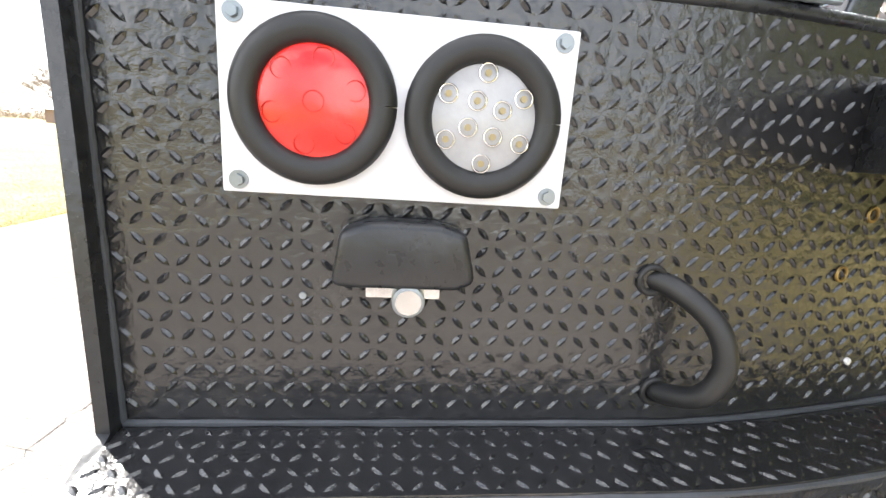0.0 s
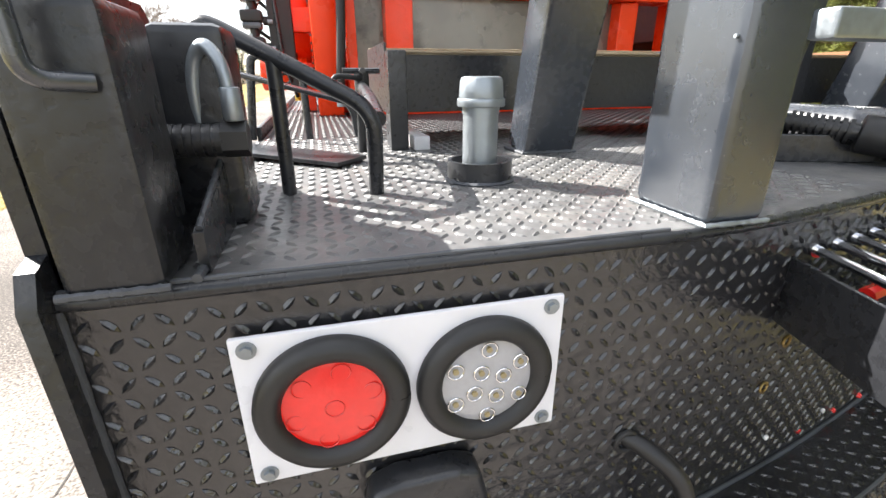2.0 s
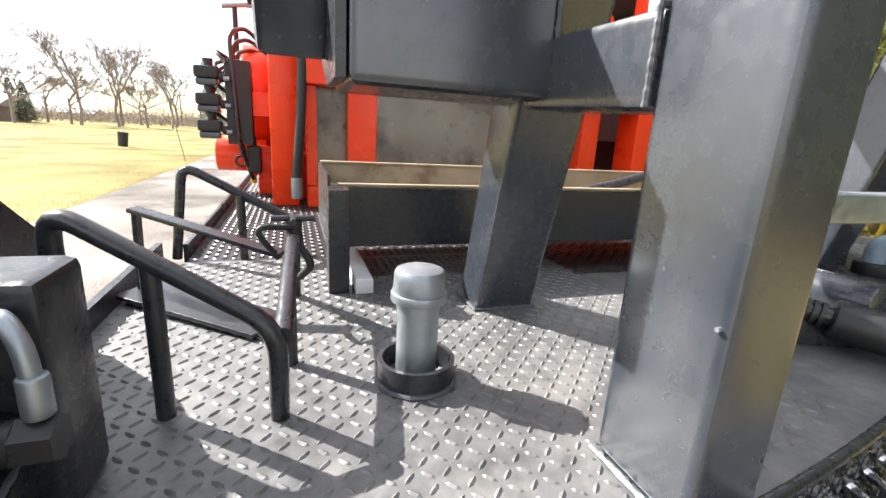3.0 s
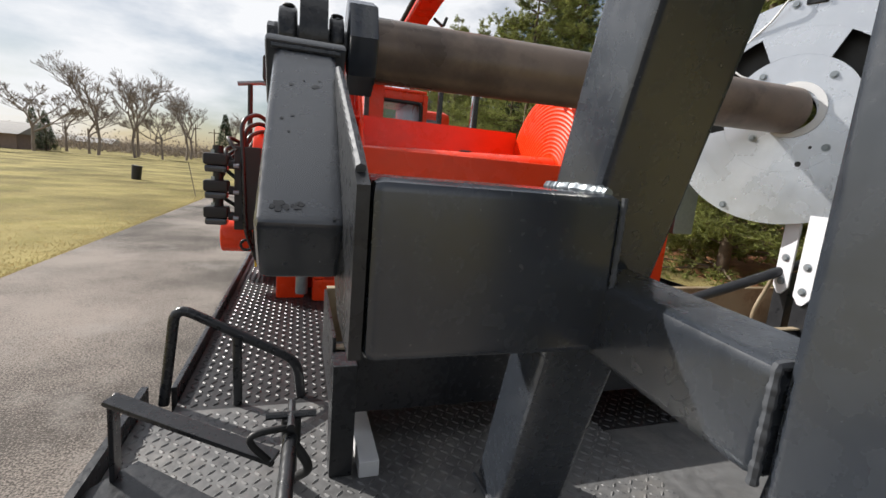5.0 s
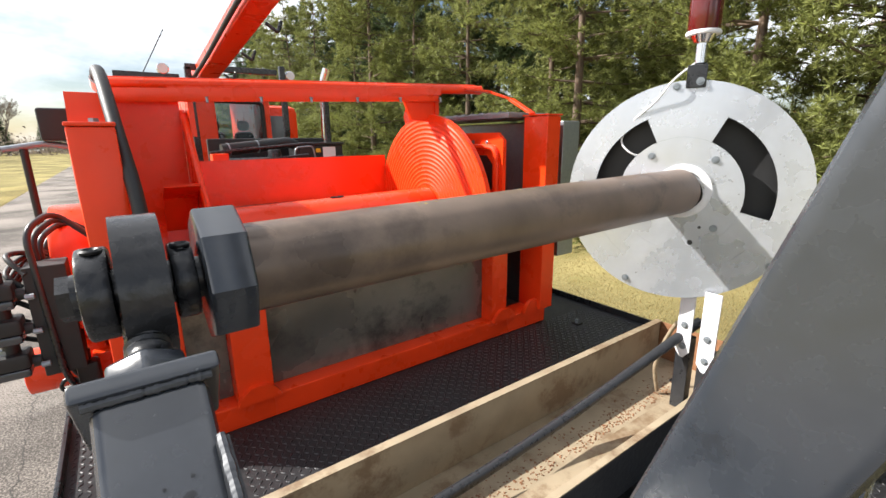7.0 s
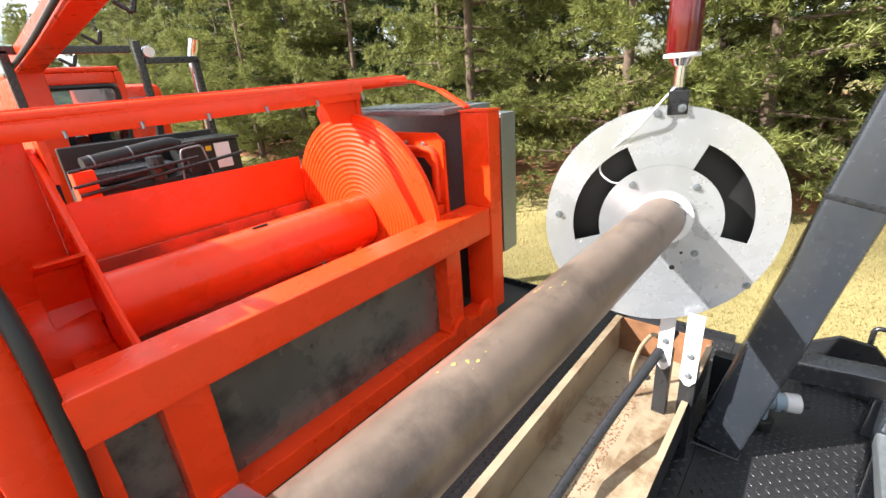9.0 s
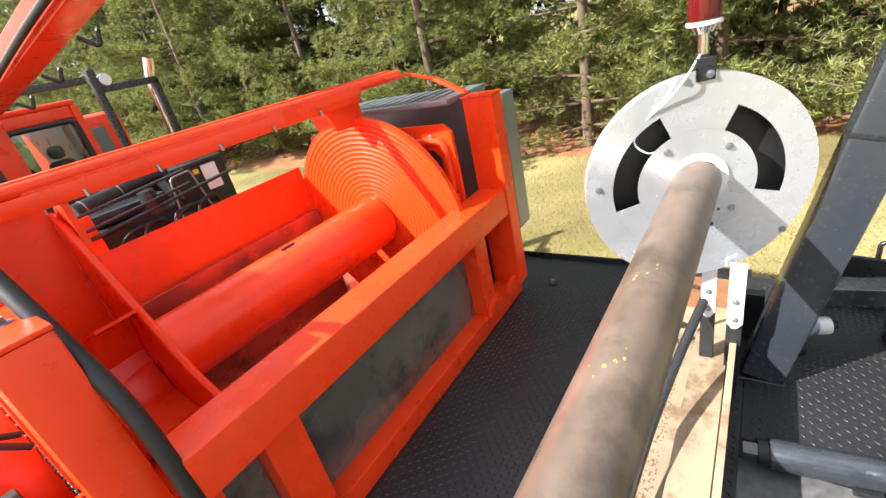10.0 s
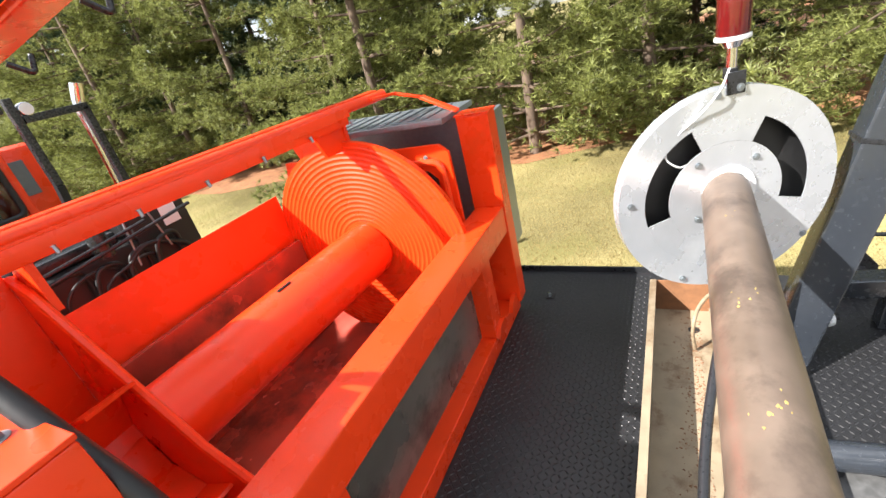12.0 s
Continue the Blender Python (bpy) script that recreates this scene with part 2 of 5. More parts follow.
BEACON = lens("dark_red_dome", (0.1, 0.008, 0.008), 0.08)

DECK = 1.0
GROUND = -0.04



# ---- shared makers ----
def lug_rows(verts, faces, origin, u, v, w, width, height, pitch, inside=None, size=1.0):
    """Raised diamond lugs on a flat patch: origin, in-plane axes u and v, normal w; inside(a, b) masks it."""
    o, u, v, w = Vector(origin), Vector(u), Vector(v), Vector(w)
    for i in range(int(width / pitch)):
        for j in range(int(height / pitch)):
            a, b = (i + 0.5) * pitch, (j + 0.5) * pitch
            if inside and not inside(a, b):
                continue
            s = 1 if (i + j) % 2 else -1
            d, e = (u + v * s) * 0.7071, (v - u * s) * 0.7071
            c, l, h = o + u * a + v * b, 0.0088 * size, 0.003 * size
            n = len(verts)
            for p, q, z in ((-l, 0, 0), (-l * .4, -h, 0), (l * .4, -h, 0), (l, 0, 0), (l * .4, h, 0), (-l * .4, h, 0), (-l * .5, 0, .0021), (l * .5, 0, .0021)):
                verts.append(c + d * p + e * q + w * z)
            faces += [(n, n + 1, n + 6), (n + 1, n + 2, n + 7, n + 6), (n + 2, n + 3, n + 7), (n + 3, n + 4, n + 7), (n + 4, n + 5, n + 6, n + 7), (n + 5, n, n + 6)]


def lug_mesh(patches, material, parent):
    verts, faces = [], []
    for p in patches:
        lug_rows(verts, faces, *p)
    me = bpy.data.meshes.new("tread_pattern")
    me.from_pydata(verts, [], faces)
    me.materials.append(material)
    ob = new("tread_pattern", me)
    ob.parent = parent
    return tagged(ob, "raised diamond lugs of the tread plate", kind="stuff")


def bead(name, pts, r, material, parent, lump=0.06, step=0.006):
    """A weld bead with ripples along a polyline."""
    path = []
    for a, b in zip(pts, pts[1:]):
        a, b = Vector(a), Vector(b)
        k = max(2, int((b - a).length / (step / 3)))
        path += [a.lerp(b, i / k) for i in range(k)]
    path.append(Vector(pts[-1]))
    bm = bmesh.new()
    n = len(path) / 3
    add_tube(bm, path, lambda t: r * (1 + lump * math.sin(2 * math.pi * n * t) + 0.1 * math.sin(37 * t) + 0.1 * math.sin(91 * t + 1)), 7)
    return part(name, bm, material, parent)


def bolt(parent, at, axis, r=0.008, h=0.006, material=None, name="bolt"):
    bm = bmesh.new()
    a, d = Vector(at), Vector(axis).normalized()
    add_cyl(bm, a, a + d * 0.0015, r * 1.5, 14)
    add_cyl(bm, a + d * 0.001, a + d * h, r, 6, r * 0.92)
    return part(name, bm, material or ZINC, parent)


def pipe(name, pts, r, material, parent, bend=0.04, seg=12, label=""):
    bm = bmesh.new()
    add_tube(bm, round_path(pts, bend, 6) if bend else pts, r, seg)
    return part(name, bm, material, parent, label, 50)


def hose(name, pts, r, material, parent, seg=9, label=""):
    bm = bmesh.new()
    add_tube(bm, smooth_path(pts, 8), r, seg)
    return part(name, bm, material, parent, label, 60)


def even(ob):
    """Keep broad faces flat beside rounded edges."""
    ob.modifiers.new("even", "WEIGHTED_NORMAL").keep_sharp = True
    return ob


def box_part(name, dims, material, parent, bevel=0.004, label=""):
    bm = bmesh.new()
    add_box(bm, *dims, bevel)
    return even(part(name, bm, material, parent, label))


def beam_part(name, p0, p1, w, h, material, parent, up=(0, 0, 1), bevel=0.008, label=""):
    bm = bmesh.new()
    add_beam(bm, p0, p1, w, h, up, bevel)
    return even(part(name, bm, material, parent, label))


def cyl_part(name, p0, p1, r, material, parent, seg=24, r2=None, bevel=0.0, label=""):
    bm = bmesh.new()
    add_cyl(bm, p0, p1, r, seg, r2)
    if bevel:
        bmesh.ops.bevel(bm, geom=[e for e in bm.edges if len(e.link_faces) == 2 and e.calc_face_angle() > 0.9], offset=bevel, segments=2, profile=0.5, affect="EDGES")
    return part(name, bm, material, parent, label)


def plate(name, outline, x0, thick, material, parent, label=""):
    """An upright plate across x, from (y, z) outline points."""
    bm = bmesh.new()
    add_prism(bm, outline, thick, Matrix.Translation((x0, 0, 0)) @ YZ)
    return part(name, bm, material, parent, label)


def ring_plate(name, c, r_in, r_out, x0, thick, material, parent, seg=48, a0=0.0, a1=2 * math.pi, label=""):
    """A flat ring or arc in the y-z plane."""
    bm = bmesh.new()
    full = a1 - a0 > 6.28
    rows = []
    for k in range(seg + (0 if full else 1)):
        a = a0 + (a1 - a0) * k / seg
        cs, sn = math.cos(a), math.sin(a)
        rows.append([bm.verts.new((x, c[0] + r * cs, c[1] + r * sn)) for x, r in ((x0, r_in), (x0, r_out), (x0 + thick, r_out), (x0 + thick, r_in))])
    for k in range(seg):
        p, q = rows[k], rows[(k + 1) % len(rows)]
        for i in range(4):
            bm.faces.new((p[i], p[(i + 1) % 4], q[(i + 1) % 4], q[i]))
    if not full:
        bm.faces.new(rows[0])
        bm.faces.new(rows[-1][::-1])
    bmesh.ops.recalc_face_normals(bm, faces=bm.faces[:])
    return part(name, bm, material, parent, label)


# ---- ground, road, lawn ----
bm = bmesh.new()
add_box(bm, -900, 900, -300, 1500, -2, GROUND - 0.012)
ground = tagged(part("ground", bm, GRASS), "dry straw-coloured lawn running to the horizon", "ground", kind="structure")
bm = bmesh.new()
add_box(bm, -3.5, 1.9, -60, 260, -1, GROUND)
road = tagged(part("road", bm, ASPHALT), "weathered grey asphalt road with fine cracks", "road", kind="structure")


def crack(pts, w):
    bm = bmesh.new()
    rnd = random.Random(len(pts) * 7 + 1)
    path = []
    for a, b in zip(pts, pts[1:]):
        k = max(2, int(math.dist(a, b) / 0.05))
        for i in range(k):
            t = i / k
            path.append((a[0] + (b[0] - a[0]) * t + rnd.uniform(-.02, .02), a[1] + (b[1] - a[1]) * t + rnd.uniform(-.02, .02)))
    prev = None
    for x, y in path:
        h = w * rnd.uniform(0.35, 1.2)
        pair = (bm.verts.new((x - h, y - h * .3, GROUND + 0.002)), bm.verts.new((x + h, y + h * .3, GROUND + 0.002)))
        if prev:
            bm.faces.new((prev[0], prev[1], pair[1], pair[0]))
        prev = pair
    ob = part("crack", bm, CRACKS, road)
    for f in ob.data.polygons:
        f.flip() if f.normal.z < 0 else None


crack([(-1.5, 0.2), (-1.35, 1.05), (-1.31, 1.5), (-1.18, 2.2), (-1.1, 4), (-1.2, 7), (-1.05, 12), (-1.2, 20)], 0.0035)
crack([(-1.31, 1.5), (-1.15, 1.52), (-0.8, 1.62)], 0.0025)
crack([(-1.35, 1.05), (-1.6, 1.0), (-1.9, 1.06)], 0.0025)
crack([(-3.4, 6.2), (-2.6, 6.3), (-1.8, 6.1)], 0.0035)

bm = bmesh.new()
rnd = random.Random(5)
edge_l = [(7.3 + rnd.uniform(-.5, .5), -14 + 1.6 * i) for i in range(36)]
lo = [bm.verts.new((x, y, GROUND - 0.006)) for x, y in edge_l]
hi = [bm.verts.new((30, y, GROUND - 0.006)) for _, y in edge_l]
for a, b, c, d in zip(lo, hi, hi[1:], lo[1:]):
    bm.faces.new((a, b, c, d))
tagged(part("pine_litter", bm, MULCH), "reddish-brown bed of fallen pine needles under the trees", "ground", kind="structure")


def tufts(name, n, area, height, label, material):
    """Short blades scattered over the lawn."""
    rnd = random.Random(n)
    verts, faces = [], []
    for _ in range(n):
        x, y = area(rnd)
        a, h, l = rnd.uniform(0, 6.28), height * rnd.uniform(.4, 1.2), rnd.uniform(-1, 1)
        dx, dy = math.cos(a) * .005, math.sin(a) * .005
        z = GROUND - 0.013
        i = len(verts)
        verts += [(x - dx, y - dy, z), (x + dx, y + dy, z), (x + dy * 7 * l, y - dx * 7 * l, z + h * .6)]
        faces.append((i, i + 1, i + 2))
    me = bpy.data.meshes.new(name)
    me.from_pydata(verts, [], faces)
    me.materials.append(material)
    return tagged(new(name, me), label, "grass", kind="stuff")


tufts("lawn_grass", 130000, lambda r: (1.95 + 7 * r.random() ** 1.3, 3 + 12 * r.gauss(0, .5)), 0.04, "short dry straw-coloured grass blades beside the road", BLADE)
tufts("verge_grass", 60000, lambda r: (-3.5 - 9 * r.random() ** 2.2, 3 + 26 * r.random() ** 1.6), 0.035, "short dry straw-coloured grass blades on the verge", BLADE)

# ---- rear platform ----
platform = thing("rear_platform", "gloss black tread-plate work platform with stepped rear bumper", "platform")
FACE = 0.31
corner = ((-0.64, FACE), (-0.2, FACE), (-0.06, 0.312), (0.08, 0.328), (0.25, 0.358), (0.42, 0.395), (0.64, 0.45))     # plan of the rear panel
bend = [(p.x, p.y) for p in [Vector((-0.64, FACE, 0))] + smooth_path([(x, y, 0) for x, y in corner[1:]], 5)]


def offset_plan(out):
    """The plan of the rear panel moved rearwards by out."""
    pts = []
    for i, (x, y) in enumerate(bend):
        (x0, y0), (x1, y1) = bend[max(i - 1, 0)], bend[min(i + 1, len(bend) - 1)]
        d = Vector((x1 - x0, y1 - y0)).normalized()
        pts.append((x + d.y * out, y - d.x * out))
    return pts


def along(z0, z1, thick, name, out=0.0, parent=platform, material=TREAD):
    """A bent strip that follows the plan of the rear panel; out moves it rearwards."""
    bm = bmesh.new()
    a, b = offset_plan(out), offset_plan(out - thick)
    rows = [[bm.verts.new(c) for c in ((*p, z0), (*p, z1), (*q, z1), (*q, z0))] for p, q in zip(a, b)]
    for p, q in zip(rows, rows[1:]):
        for i in range(4):
            bm.faces.new((p[i], q[i], q[(i + 1) % 4], p[(i + 1) % 4]))
    bm.faces.new(rows[0])
    bm.faces.new(rows[-1][::-1])
    bmesh.ops.recalc_face_normals(bm, faces=bm.faces[:])
    return part(name, bm, material, parent)


along(0.555, 0.992, 0.012, "rear_panel")
along(0.545, 0.556, 0.10, "bumper_step", 0.10)
along(0.40, 0.546, 0.012, "bumper_skirt", 0.10)
bm = bmesh.new()
add_prism(bm, [*bend, (0.64, 0.98), (0.30, 0.98), (0.30, 1.2), (-0.6, 1.2), (-0.64, 1.2)], 0.012, Matrix.Translation((0, 0, DECK - 0.012)))
part("deck_plate", bm, DUSTY, platform)
bm = bmesh.new()
add_tube(bm, [(x, y + .003, DECK - .006) for x, y in bend], 0.0075, 10)
part("rolled_edge", bm, BLACK, platform)
plate("side_plate", [(0.288, 0.56), (0.288, 1.0), (0.3, 1.025), (0.33, 1.035), (1.25, 1.035), (1.25, 0.85), (0.6, 0.8), (0.42, 0.5), (0.40, 0.40), (0.23, 0.40), (0.20, 0.44), (0.205, 0.53), (0.25, 0.545)], -0.654, 0.013, BLACK, platform)
bead("weld_bead", [(-0.64, FACE - .002, .56), (-0.64, FACE - .002, .99)], 0.003, WELD, platform)
bead("weld_bead", [(x, y, .558) for x, y in offset_plan(.002)], 0.0035, WELD, platform)
bead("weld_bead", [(x, y, .55) for x, y in offset_plan(.1)], 0.0035, WELD, platform)
bead("weld_bead", [(-0.64, FACE + .004, 1.002), (-0.1, FACE + .004, 1.002)], 0.0025, WELD, platform)
s = Vector((0.34, 0.07, 0)).normalized()
patches = [((-0.635, 0.335, DECK), (1, 0, 0), (0, 1, 0), (0, 0, 1), 0.95, 0.86, 0.0185, lambda a, b: b > (a - 0.62) * 0.22)]
for (x0, y0), (x1, y1) in zip(bend[::2], bend[2::2]):
    d = Vector((x1 - x0, y1 - y0, 0))
    k, d = d.length, d.normalized()
    n = max(1, round(k / 0.0185))
    patches.append(((x0, y0 - .0005, 0.57), d, (0, 0, 1), (d.y, -d.x, 0), k + .001, 0.42, k / n))
    patches.append(((x0 + .1 * d.y, y0 - .1 * d.x - .0005, 0.41), d, (0, 0, 1), (d.y, -d.x, 0), k + .001, 0.13, k / n))
for (x0, y0), (x1, y1) in zip(bend[::2], bend[2::2]):
    d = Vector((x1 - x0, y1 - y0, 0))
    k, d = d.length, d.normalized()
    patches.append(((x0 + .098 * d.y, y0 - .098 * d.x, 0.556), d, (-d.y, d.x, 0), (0, 0, 1), k + .001, 0.095, k / max(1, round(k / 0.0185))))
lug_mesh(patches[:1], DUSTY, platform)
lug_mesh(patches[1:], TREAD, platform)
for x, z in ((-0.466, .698), (-0.27, .70), (-0.29, .60)):
    cyl_part("bare_hole", (x, FACE - .002, z), (x, FACE + .004, z), 0.0035, ZINC if x < -.4 else RUBBER, platform, 10)


def on_slant(d, z, out=0.0):
    """A point on the slanted part of the rear panel, d metres from the fold."""
    return Vector((0.1, 0.331, z)) + s * (d - 0.06) + Vector((s.y, -s.x, 0)) * out


ns = Vector((s.y, -s.x, 0))
for d, z in ((0.095, 0.735), (0.30, 0.72), (0.12, 0.805)):
    bm = bmesh.new()
    add_tube(bm, [on_slant(d, z, .003) + (s * math.cos(a) + Vector((0, 0, 1)) * math.sin(a)) * 0.0085 for a in [k * math.pi / 5 for k in range(11)]], 0.0018, 6)
    part("brass_ring", bm, BRASS, platform, "brass-edged port ring")
for d, z, m in ((0.26, 0.585, RED_LENS), (0.38, 0.58, RED_LENS), (0.48, 0.575, RED_LENS), (0.15, 0.62, PALE), (0.33, .60, PALE)):
    cyl_part("button_reflector", on_slant(d, z), on_slant(d, z, .006), 0.006, m, platform, 12, 0.004)

# pocket with steel rods beside the post
pocket = thing("rod_pocket", "black steel pocket holding bright steel rods", "holder")
o, out = on_slant(0.07, 0), Vector((-0.3, -0.954, 0))
m = Matrix((s, out, Vector((0, 0, 1)))).transposed().to_4x4()
m.translation = o
for name, dims, mat in (("end_plate", (0, 0.008, 0, 0.26, 0.85, 0.94), BLACK), ("front_plate", (0.0085, 0.42, 0.252, 0.26, 0.85, 0.94), GREY), ("floor_plate", (0.0085, 0.42, 0.001, 0.2515, 0.85, 0.856), BLACK)):
    bm = bmesh.new()
    add_box(bm, *dims, 0.002, m)
    bmesh.ops.recalc_face_normals(bm, faces=bm.faces[:])
    part(name, bm, mat, pocket)
for k in range(6):
    q = m @ Vector((0.045 + 0.05 * k, 0.012, 0.945))
    cyl_part("steel_rod", q, q + out * 0.242, 0.006, CHROME, pocket, 10)
    cyl_part("rod_head", q - out * 0.006, q, 0.01, CHROME, pocket, 10)
q = m @ Vector((0.07, 0.08, 0.91))
cyl_part("red_tag", q, q + s * 0.04, 0.01, RED_LENS, pocket, 8)

# tail lights
lights = thing("tail_light_panel", "white plate with a red tail lamp and a clear reversing lamp", "tail light")
box_part("mounting_plate", (-0.531, -0.226, FACE - .014, FACE - .008, 0.797, 0.953), WHITE, lights, 0.002)
for x, z in ((-0.517, .942), (-0.24, .942), (-0.517, .808), (-0.24, .808)):
    bolt(lights, (x, FACE - .014, z), (0, -1, 0), 0.0055, 0.005)


def lamp(name, x, z, material, label):
    bm = bmesh.new()
    add_tube(bm, [(x + 0.0575 * math.cos(a), FACE - .018, z + 0.0575 * math.sin(a)) for a in [k * math.pi / 24 for k in range(49)]], 0.0125, 10)
    g = part("grommet", bm, RUBBER, lights, "black rubber " + "grommet")
    bm = bmesh.new()
    bmesh.ops.create_uvsphere(bm, u_segments=32, v_segments=16, radius=0.0535, matrix=Matrix.Translation((x, FACE - .017, z)) @ Matrix.Diagonal((1, .16, 1, 1)))
    l = part(name, bm, material, lights, label)
    return l


lamp("red_lens", -0.452, 0.877, RED_LENS, "red plastic tail lamp lens")
red = [o for o in lights.children if o.name.startswith("red_lens")][0]
for k in range(7):
    a, q = k * math.pi / 3 + .3, .036 if k else 0
    x, z = -0.452 + q * math.cos(a), .877 + q * math.sin(a)
    bm = bmesh.new()
    add_tube(bm, [(x + .0085 * math.cos(p), FACE - (.0235 if k else .0258), z + .0085 * math.sin(p)) for p in [i * math.pi / 8 for i in range(17)]], .0006, 6)
    part("diode_ring", bm, DEEP_RED, red)
rl = lamp("clear_lens", -0.307, 0.873, CLEAR_LENS, "clear reversing lamp lens")
for k, (r, a) in enumerate([(0.038, math.pi / 2 + i * math.pi / 3) for i in range(6)] + [(0.0165, math.pi / 2 + .5 + i * math.pi / 2) for i in range(4)]):
    x, z = -0.307 + r * math.cos(a), 0.873 + r * math.sin(a)
    y = FACE - .0245 if r > .03 else FACE - .0268
    bm = bmesh.new()
    add_tube(bm, [(x + .0078 * math.cos(q), y, z + .0078 * math.sin(q)) for q in [i * math.pi / 8 for i in range(17)]], 0.0008, 6)
    part("led_ring", bm, CHROME, rl)
    cyl_part("led", (x, y - .001, z), (x, y + .002, z), 0.003, AMBER, rl, 10)

# number-plate lamp
cover = thing("plate_lamp", "black hooded plate lamp with a silver push button", "lamp")
bm = bmesh.new()
add_prism(bm, [(-0.066, -.028), (-0.058, .022), (-0.03, .032), (0.03, .032), (0.055, .024), (0.066, -.022), (.05, -.03), (-.05, -.03)], 0.035, Matrix.Translation((-0.37, FACE - .002, 0.748)) @ pose(0, 0, 0, 90))
bmesh.ops.bevel(bm, geom=bm.edges[:], offset=0.007, segments=3, profile=0.5, affect="EDGES")
part("hood", bm, BLACK, cover, "", 50)
box_part("bracket", (-0.405, -0.335, FACE - .02, FACE - .012, .705, .722), CHROME, cover, 0.001)
cyl_part("push_button", (-0.365, FACE - .034, .706), (-0.365, FACE - .012, .706), 0.0155, ZINC, cover, 20, bevel=.002)
cyl_part("button_face", (-0.365, FACE - .0355, .706), (-0.365, FACE - .034, .706), 0.012, CHROME, cover, 20)

loop = thing("hose_loop", "black rubber hose looped out of the rear panel", "hose")
hose("hose", [(-0.118, FACE + .02, 0.728), (-0.092, FACE - .012, 0.722), (-0.062, FACE - .04, 0.695), (-0.05, FACE - .05, 0.655), (-0.06, FACE - .042, 0.618), (-0.078, FACE - .01, 0.6), (-0.09, FACE + .02, 0.598)], 0.0115, RUBBER, loop, 12)

# galvanised grate under the bumper
grate = thing("grate_step", "galvanised open bar-grating step hung below the bumper", "step")
gu, gv, go = Vector((0.96, 0.27, 0)).normalized(), Vector((0.27, -0.96, 0)).normalized(), Vector((0.40, 0.33, 0.2))
for k in range(15):
    beam_part("bearing_bar", go + gv * .03 * k, go + gv * .03 * k + gu * .6, .005, .025, ZINC, grate, (0, 0, 1), 0)
for k in range(9):
    beam_part("cross_bar", go + gu * .075 * k + Vector((0, 0, .0135)), go + gu * .075 * k + gv * .42 + Vector((0, 0, .0135)), .006, .006, ZINC, grate, (0, 0, 1), 0)
for d in (.1, .5):
    beam_part("hanger", go + gu * d + Vector((0, .03, -.015)), go + gu * d + Vector((0, .03, .35)), .03, .008, BLACK, grate, (0, 1, 0), .001)
for x, z in ((-0.112, .727), (-0.086, .599)):
    bm = bmesh.new()
    add_tube(bm, [(x + .014 * math.cos(a), FACE - .002, z + .014 * math.sin(a)) for a in [k * math.pi / 8 for k in range(17)]], .0035, 8)
    part("hole_grommet", bm, RUBBER, loop)



# ---- left side of the mast frame ----
cap = thing("capped_pipe", "galvanised pipe stub with screw cap in a black collar", "pipe")
C = (-0.205, 0.607)
bm = bmesh.new()
wall = []
for k in range(32):
    a = 2 * math.pi * k / 32
    wall.append([bm.verts.new((C[0] + q * math.cos(a), C[1] + q * math.sin(a), z)) for q, z in ((.05, DECK), (.05, DECK + .032), (.044, DECK + .032), (.044, DECK + .004))])
for p, q in zip(wall, wall[1:] + wall[:1]):
    for i in range(3):
        bm.faces.new((p[i], q[i], q[i + 1], p[i + 1]))
part("collar", bm, BLACK, cap, "black steel collar")
bead("weld_bead", [(C[0] + .051 * math.cos(a), C[1] + .051 * math.sin(a), DECK + .002) for a in [k * math.pi / 8 for k in range(17)]], .004, WELD, cap)
cyl_part("pipe", (*C, DECK + .002), (*C, DECK + .12), 0.0265, ZINC, cap, 28)
cyl_part("thread", (*C, DECK + .1), (*C, DECK + .118), 0.0278, ZINC, cap, 28)
cyl_part("screw_cap", (*C, DECK + .112), (*C, DECK + .152), 0.0335, ZINC, cap, 28, 0.031, .006)
cyl_part("cap_rim", (*C, DECK + .11), (*C, DECK + .122), 0.0355, ZINC, cap, 28, None, .002)

post = thing("mast_post", "satin grey-black square steel post welded to the deck", "post")
beam_part("upright", (-0.018, 0.37, DECK), (-0.018, 0.37, 3.0), 0.08, 0.118, GREY, post, (0, 1, 0), 0.012)
bead("weld_bead", [(-0.06, .43, DECK + .003), (-0.06, .309, DECK + .003), (0.024, .309, DECK + .003)], .003, ZINC, post)
cyl_part("bolt_head", (-0.060, .322, 1.185), (-0.057, .322, 1.185), .002, ZINC, post, 10)
leg = thing("raking_support", "satin grey-black raking steel leg welded to the deck", "leg")


LEAN = -0.325
beam_part("rake", (0.024, 0.855, DECK), (-0.05, 0.855 + LEAN * 1.9, DECK + 1.9), 0.12, 0.088, GREY, leg, (0, 1, 0), 0.012)
bead("weld_bead", [(-0.038, .9, DECK + .003), (-0.038, .806, DECK + .003), (0.084, .806, DECK + .003)], .0035, WELD, leg)
box_part("cross_box", (-0.295, -0.045, 0.605, 0.768, 1.36, 1.522), GREY, leg, 0.012, "short black rectangular tube")
beam_part("brace", (-0.012, 0.675, 1.395), (-0.016, 0.428, 1.385), 0.085, 0.085, GREY, leg, (0, 0, 1), 0.012, "horizontal brace tube")
bead("silver_weld", [(-0.054, 0.742, 1.524), (-0.055, 0.68, 1.5245), (-0.056, 0.622, 1.523)], .006, ZINC, leg, 0.22, 0.008)
bead("weld_bead", [(-0.05, 0.604, 1.52), (-0.05, 0.604, 1.375)], .003, WELD, leg)
